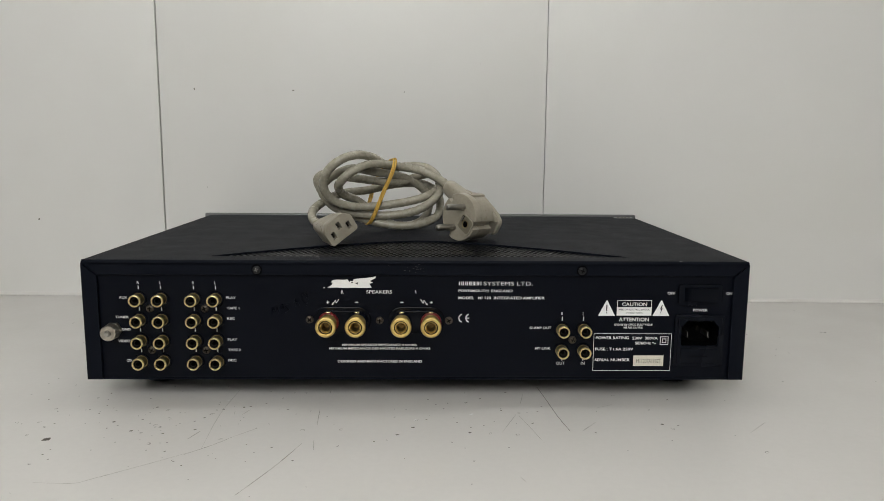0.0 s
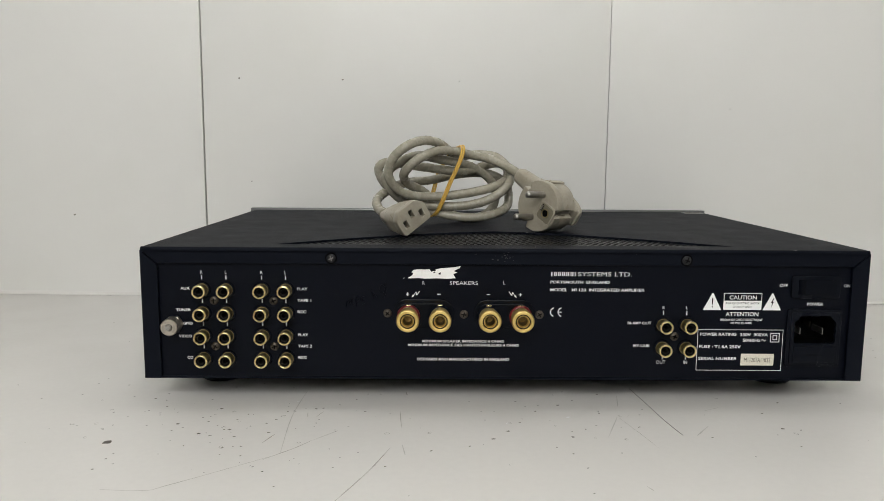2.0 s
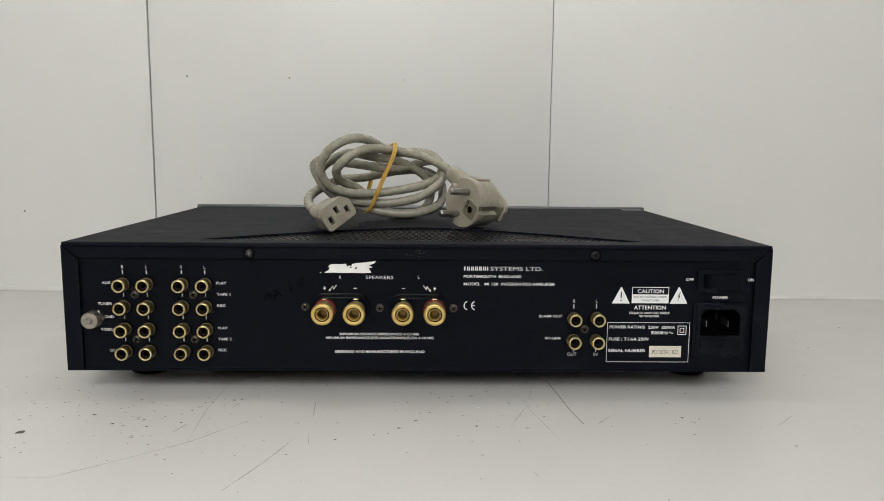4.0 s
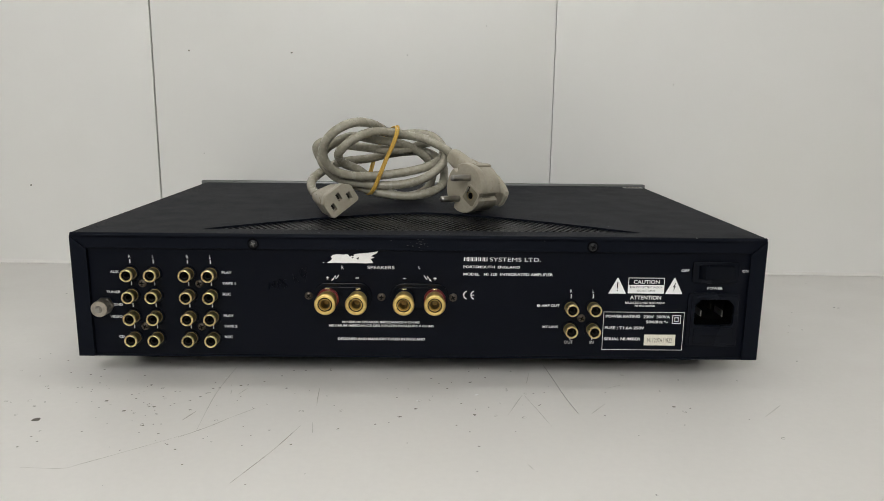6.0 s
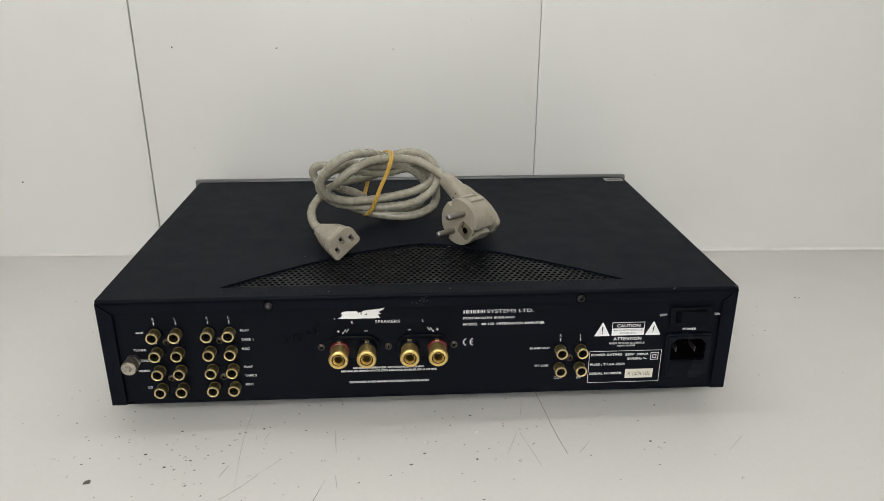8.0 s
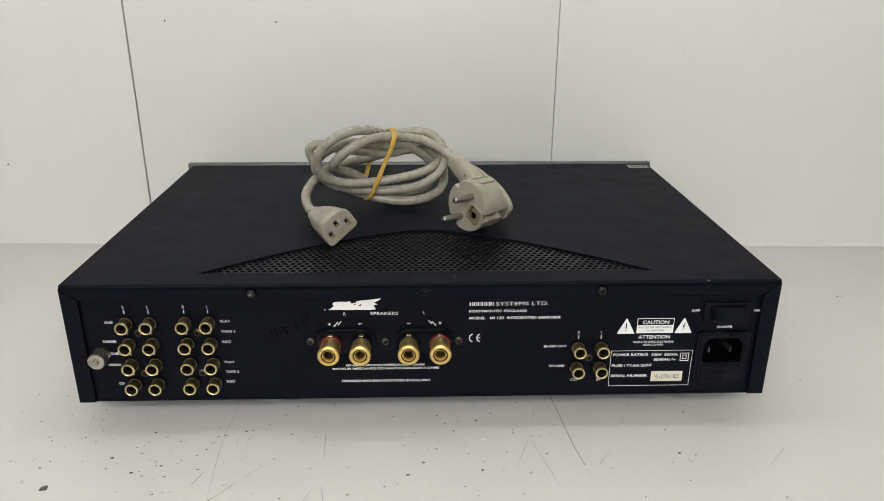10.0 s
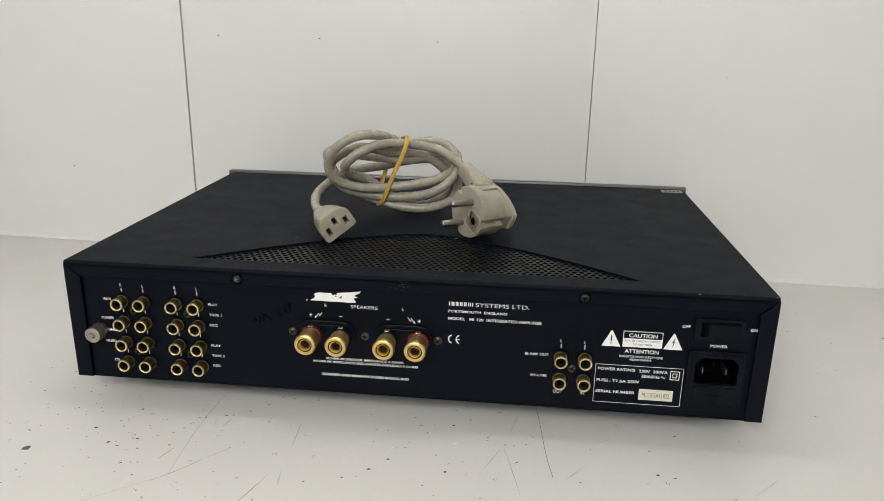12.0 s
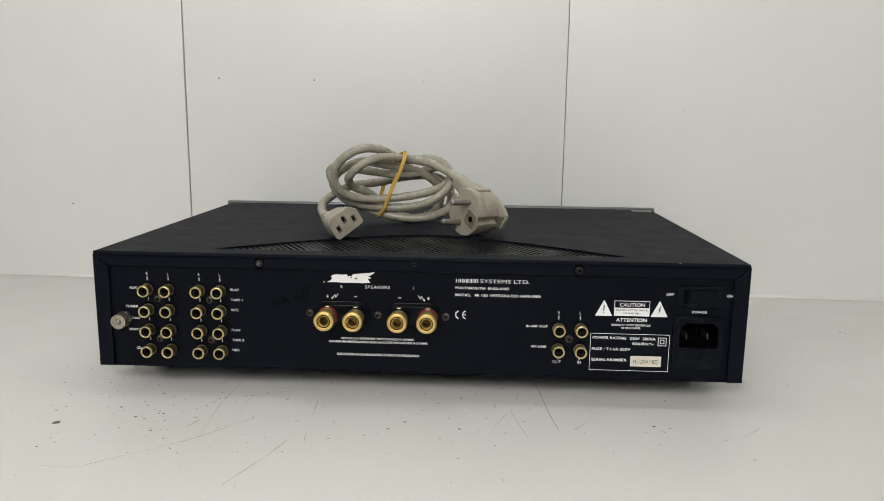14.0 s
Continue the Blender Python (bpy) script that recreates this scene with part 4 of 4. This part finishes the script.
# elastic band round the coil
band = thing("elastic_band", "yellow rubber band looped twice round the coiled cord", "rubber band")
hoop = [(-24.5, 153.5, 155.2), (-22.6, 148, 155.4), (-22.4, 143.6, 151.5), (-24.2, 141.6, 145), (-27.6, 141.2, 137), (-31.5, 140.9, 128.5), (-36.4, 140.6, 116.5), (-40.6, 143.2, 107), (-44.6, 148.5, 101.2), (-47.5, 156, 101.8), (-47.5, 164.5, 110), (-44.6, 169.5, 121), (-40.9, 171.5, 134), (-34, 170, 146), (-28, 162, 153)]
for s in (0.0, 1.9):
    part("strand", tube(smooth_path([Vector((x + s, y - (0.3 if s else 0), z + 0.2 * s)) * MM for x, y, z in hoop], 6, True), 0.0009, 8, True, flat=0.8), M_BAND, band)

# ---- marks on bench and wall ----
def blot(bm, x, y, r, rng, stretch=1.5):
    n, turn = 9, rng.uniform(-0.4, 0.9)
    vs = []
    for k in range(n):
        a = 2 * math.pi * k / n
        px, py = r * stretch * rng.uniform(0.55, 1.15) * math.cos(a), r * rng.uniform(0.55, 1.15) * math.sin(a)
        vs.append(bm.verts.new((x + px * math.cos(turn) - py * math.sin(turn), y + px * math.sin(turn) + py * math.cos(turn), 0.00012)))
    bm.faces.new(vs)


def ring_mark(bm, x, y, r, rng):
    """A chip with a dark rim round a clean middle."""
    n, turn, flat = 12, rng.uniform(0, 3.1), rng.uniform(0.55, 0.8)
    out, inn = [], []
    for k in range(n):
        a = 2 * math.pi * k / n
        w = rng.uniform(0.18, 0.5) if k < 8 else rng.uniform(0.05, 0.2)
        for row, q in ((out, r * rng.uniform(0.92, 1.08)), (inn, r * (1 - w))):
            px, py = q * math.cos(a), q * flat * math.sin(a)
            row.append(bm.verts.new((x + px * math.cos(turn) - py * math.sin(turn), y + px * math.sin(turn) + py * math.cos(turn), 0.00012)))
    for k in range(n):
        bm.faces.new([out[k], out[(k + 1) % n], inn[(k + 1) % n], inn[k]])


specks, rings = bmesh.new(), bmesh.new()
rng = random.Random(11)
BIG = [(-168, -12), (-112, -12), (-154, -45), (-132, -49), (-169, -51), (32, -4), (17, -15), (32, -54), (151, -41), (-2, -46), (-11, -57), (-185, -37), (366, 178), (369, 177)]
RINGS = [(-231, -15), (-159, -17), (-230, -37), (-243, -38), (-227, -57), (-158, -42), (-129, -24), (-113, -63), (-68, -50), (-45, -49), (44, -55), (60, -57), (155, -48), (133, 10), (0, -34), (65, -22), (-152, -33), (-152, -69), (197, -82)]
MEDIUM = [(-223, -45), (-185, -47), (-169, -33), (-157, -45), (-149, -55), (-144, -40), (-132, -30), (-162, -54), (-139, -80), (-44, -73), (-24, -67), (-90, 5), (-208, 14), (-128, -17), (-124, -16), (6, -33), (7, 2), (39, 21), (42, 4), (149, -66), (168, 2), (60, 16), (-151, -70), (-240, 31), (310, 248), (313, 224), (292, 181), (294, 170), (299, 123), (289, 104), (304, 112), (264, 39), (-325, 206)]
SMALL_A = [(-228, -19), (-201, -20), (-200, -23), (-108, -11), (-220, -39), (-204, -84), (-209, -16), (-201, -40), (-165, -50), (-174, -27), (-136, -36), (-96, -71), (-81, -75), (-96, -47), (-68, -19), (-83, -16), (-84, 15), (-76, 15), (-99, -5), (-213, 5), (-205, 2), (-201, -9), (-211, -17), (-178, 4), (-261, 12), (-259, 45), (-244, 2)]
SMALL_B = [(32, 15), (12, -7), (20, -5), (54, -15), (54, -18), (70, -22), (77, -20), (81, -11), (25, -38), (33, -46), (41, -43), (48, -37), (72, -39), (71, -40), (107, -54), (144, -50), (160, -43), (150, -17), (115, -20), (206, 1), (189, -58), (53, -75), (21, -68), (28, -76), (-282, 4), (-124, -98), (-198, -90), (-205, -96), (-66, -92), (32, -93)]
for spots, lo, hi in ((BIG, 0.0007, 0.0010), (MEDIUM, 0.00045, 0.0007), (SMALL_A, 0.00035, 0.0006), (SMALL_B, 0.00035, 0.0006)):
    for x, y in spots:
        blot(specks, x * MM, y * MM, rng.uniform(lo, hi), rng)
for x, y in RINGS:
    ring_mark(rings, x * MM, y * MM, rng.uniform(0.0011, 0.0016), rng)
blot(specks, -0.2124, -0.0631, 0.0024, rng, 1.15)
for k in range(110):
    near = rng.random() < 0.6
    x, y = (rng.gauss(-0.12, 0.07), rng.gauss(-0.04, 0.04)) if near else (rng.uniform(-0.55, 0.6), rng.uniform(-0.2, 0.27))
    blot(specks, x, y, rng.uniform(0.0002, 0.00045), rng)
tagged(part("dirt_speck", specks, M_DIRT, smooth=False), "scattered dark dirt specks on the bench", "dirt", kind="stuff")
tagged(part("chipped_spot", rings, M_RINGED, smooth=False), "small chipped spots with grey rims in the bench top", "dirt", kind="stuff")
chipped = bmesh.new()
for x, y in ((-125, 1), (34, -25), (-1, -34), (35, -24)):
    blot(chipped, x * MM, y * MM, 0.0009, rng, 1.4)
tagged(part("pale_speck", chipped, M_INK, smooth=False), "small white specks on the bench", "dirt", kind="stuff")
marks, faint = bmesh.new(), bmesh.new()
DARK = (([(-192, -117), (-172, -118), (-164, -113), (-144, -97), (-120, -77)], 0.0003), ([(-65, -69), (-74, -98), (-87, -131)], 0.00035), ([(-62.5, -15), (-61.2, -32), (-60.2, -42)], 0.00028), ([(-127, -84), (-115, -71), (-107, -60)], 0.0003), ([(-128, -51), (-132, -63)], 0.0003),
        ([(64, -25), (69, -46), (74, -69)], 0.00025), ([(55, -112), (57, -117)], 0.0004), ([(-107, -16), (-110, -25)], 0.00025))
PALE = (([(-123, 21), (-124, -24), (-120, -76)], 0.0003), ([(63, -24), (57, -39), (51, -54)], 0.0003), ([(111, -37), (100, -51)], 0.0004), ([(216, -38), (200, -54)], 0.0004), ([(128, -7), (117, -13)], 0.0003), ([(72, 14), (68, -5)], 0.0003), ([(-59, -65), (-57, -78)], 0.0004), ([(-116, -18), (-115, -25)], 0.0003), ([(-60, 20), (-60, 14)], 0.0004), ([(-107, -60), (-95, -46)], 0.0003))
for bm, lines in ((marks, DARK), (faint, PALE)):
    for pts, r in lines:
        tube(smooth_path([Vector((x, y, 0.03)) * MM for x, y in pts], 5), lambda f, r=r: r * (0.35 + 0.65 * math.sin(math.pi * min(max(f, 0.03), 0.97))), 6, bm=bm, flat=0.25)
tagged(part("scratch", marks, M_SCRATCH), "thin grey scratches in the bench top", "scratches", kind="stuff")
tagged(part("faint_scratch", faint, M_FAINT), "faint pale scratches in the bench top", "scratches", kind="stuff")
hair = tube(smooth_path([Vector((x, y, 0.2)) * MM for x, y in ((83.5, 27), (86, 2), (88.8, -29.3), (92, -51))], 6), 0.00017, 6)
tagged(part("hair_line", hair, surface("grey_fibre", (0.27, 0.255, 0.235), 0.6, bump=0)), "dark curved fibre lying on the bench", "fibre")
wspecks = bmesh.new()
for x, z, r in ((-240, 223, 0.0012), (-136, 222, 0.0012), (-19, 221, 0.0009), (-415, 84, 0.0013), (250, 195, 0.0007), (-230, 120, 0.0006), (60, 250, 0.0005)):
    vs = [wspecks.verts.new((x * MM + r * rng.uniform(0.4, 1.0) * math.cos(a), -0.0002, z * MM + r * rng.uniform(0.4, 1.0) * math.sin(a))) for a in [k * math.pi / 4 for k in range(8)]]
    wspecks.faces.new(vs)
tagged(part("wall_speck", wspecks, M_DIRT, smooth=False, m=WALL), "small dark specks on the white wall boards", "dirt", kind="stuff")
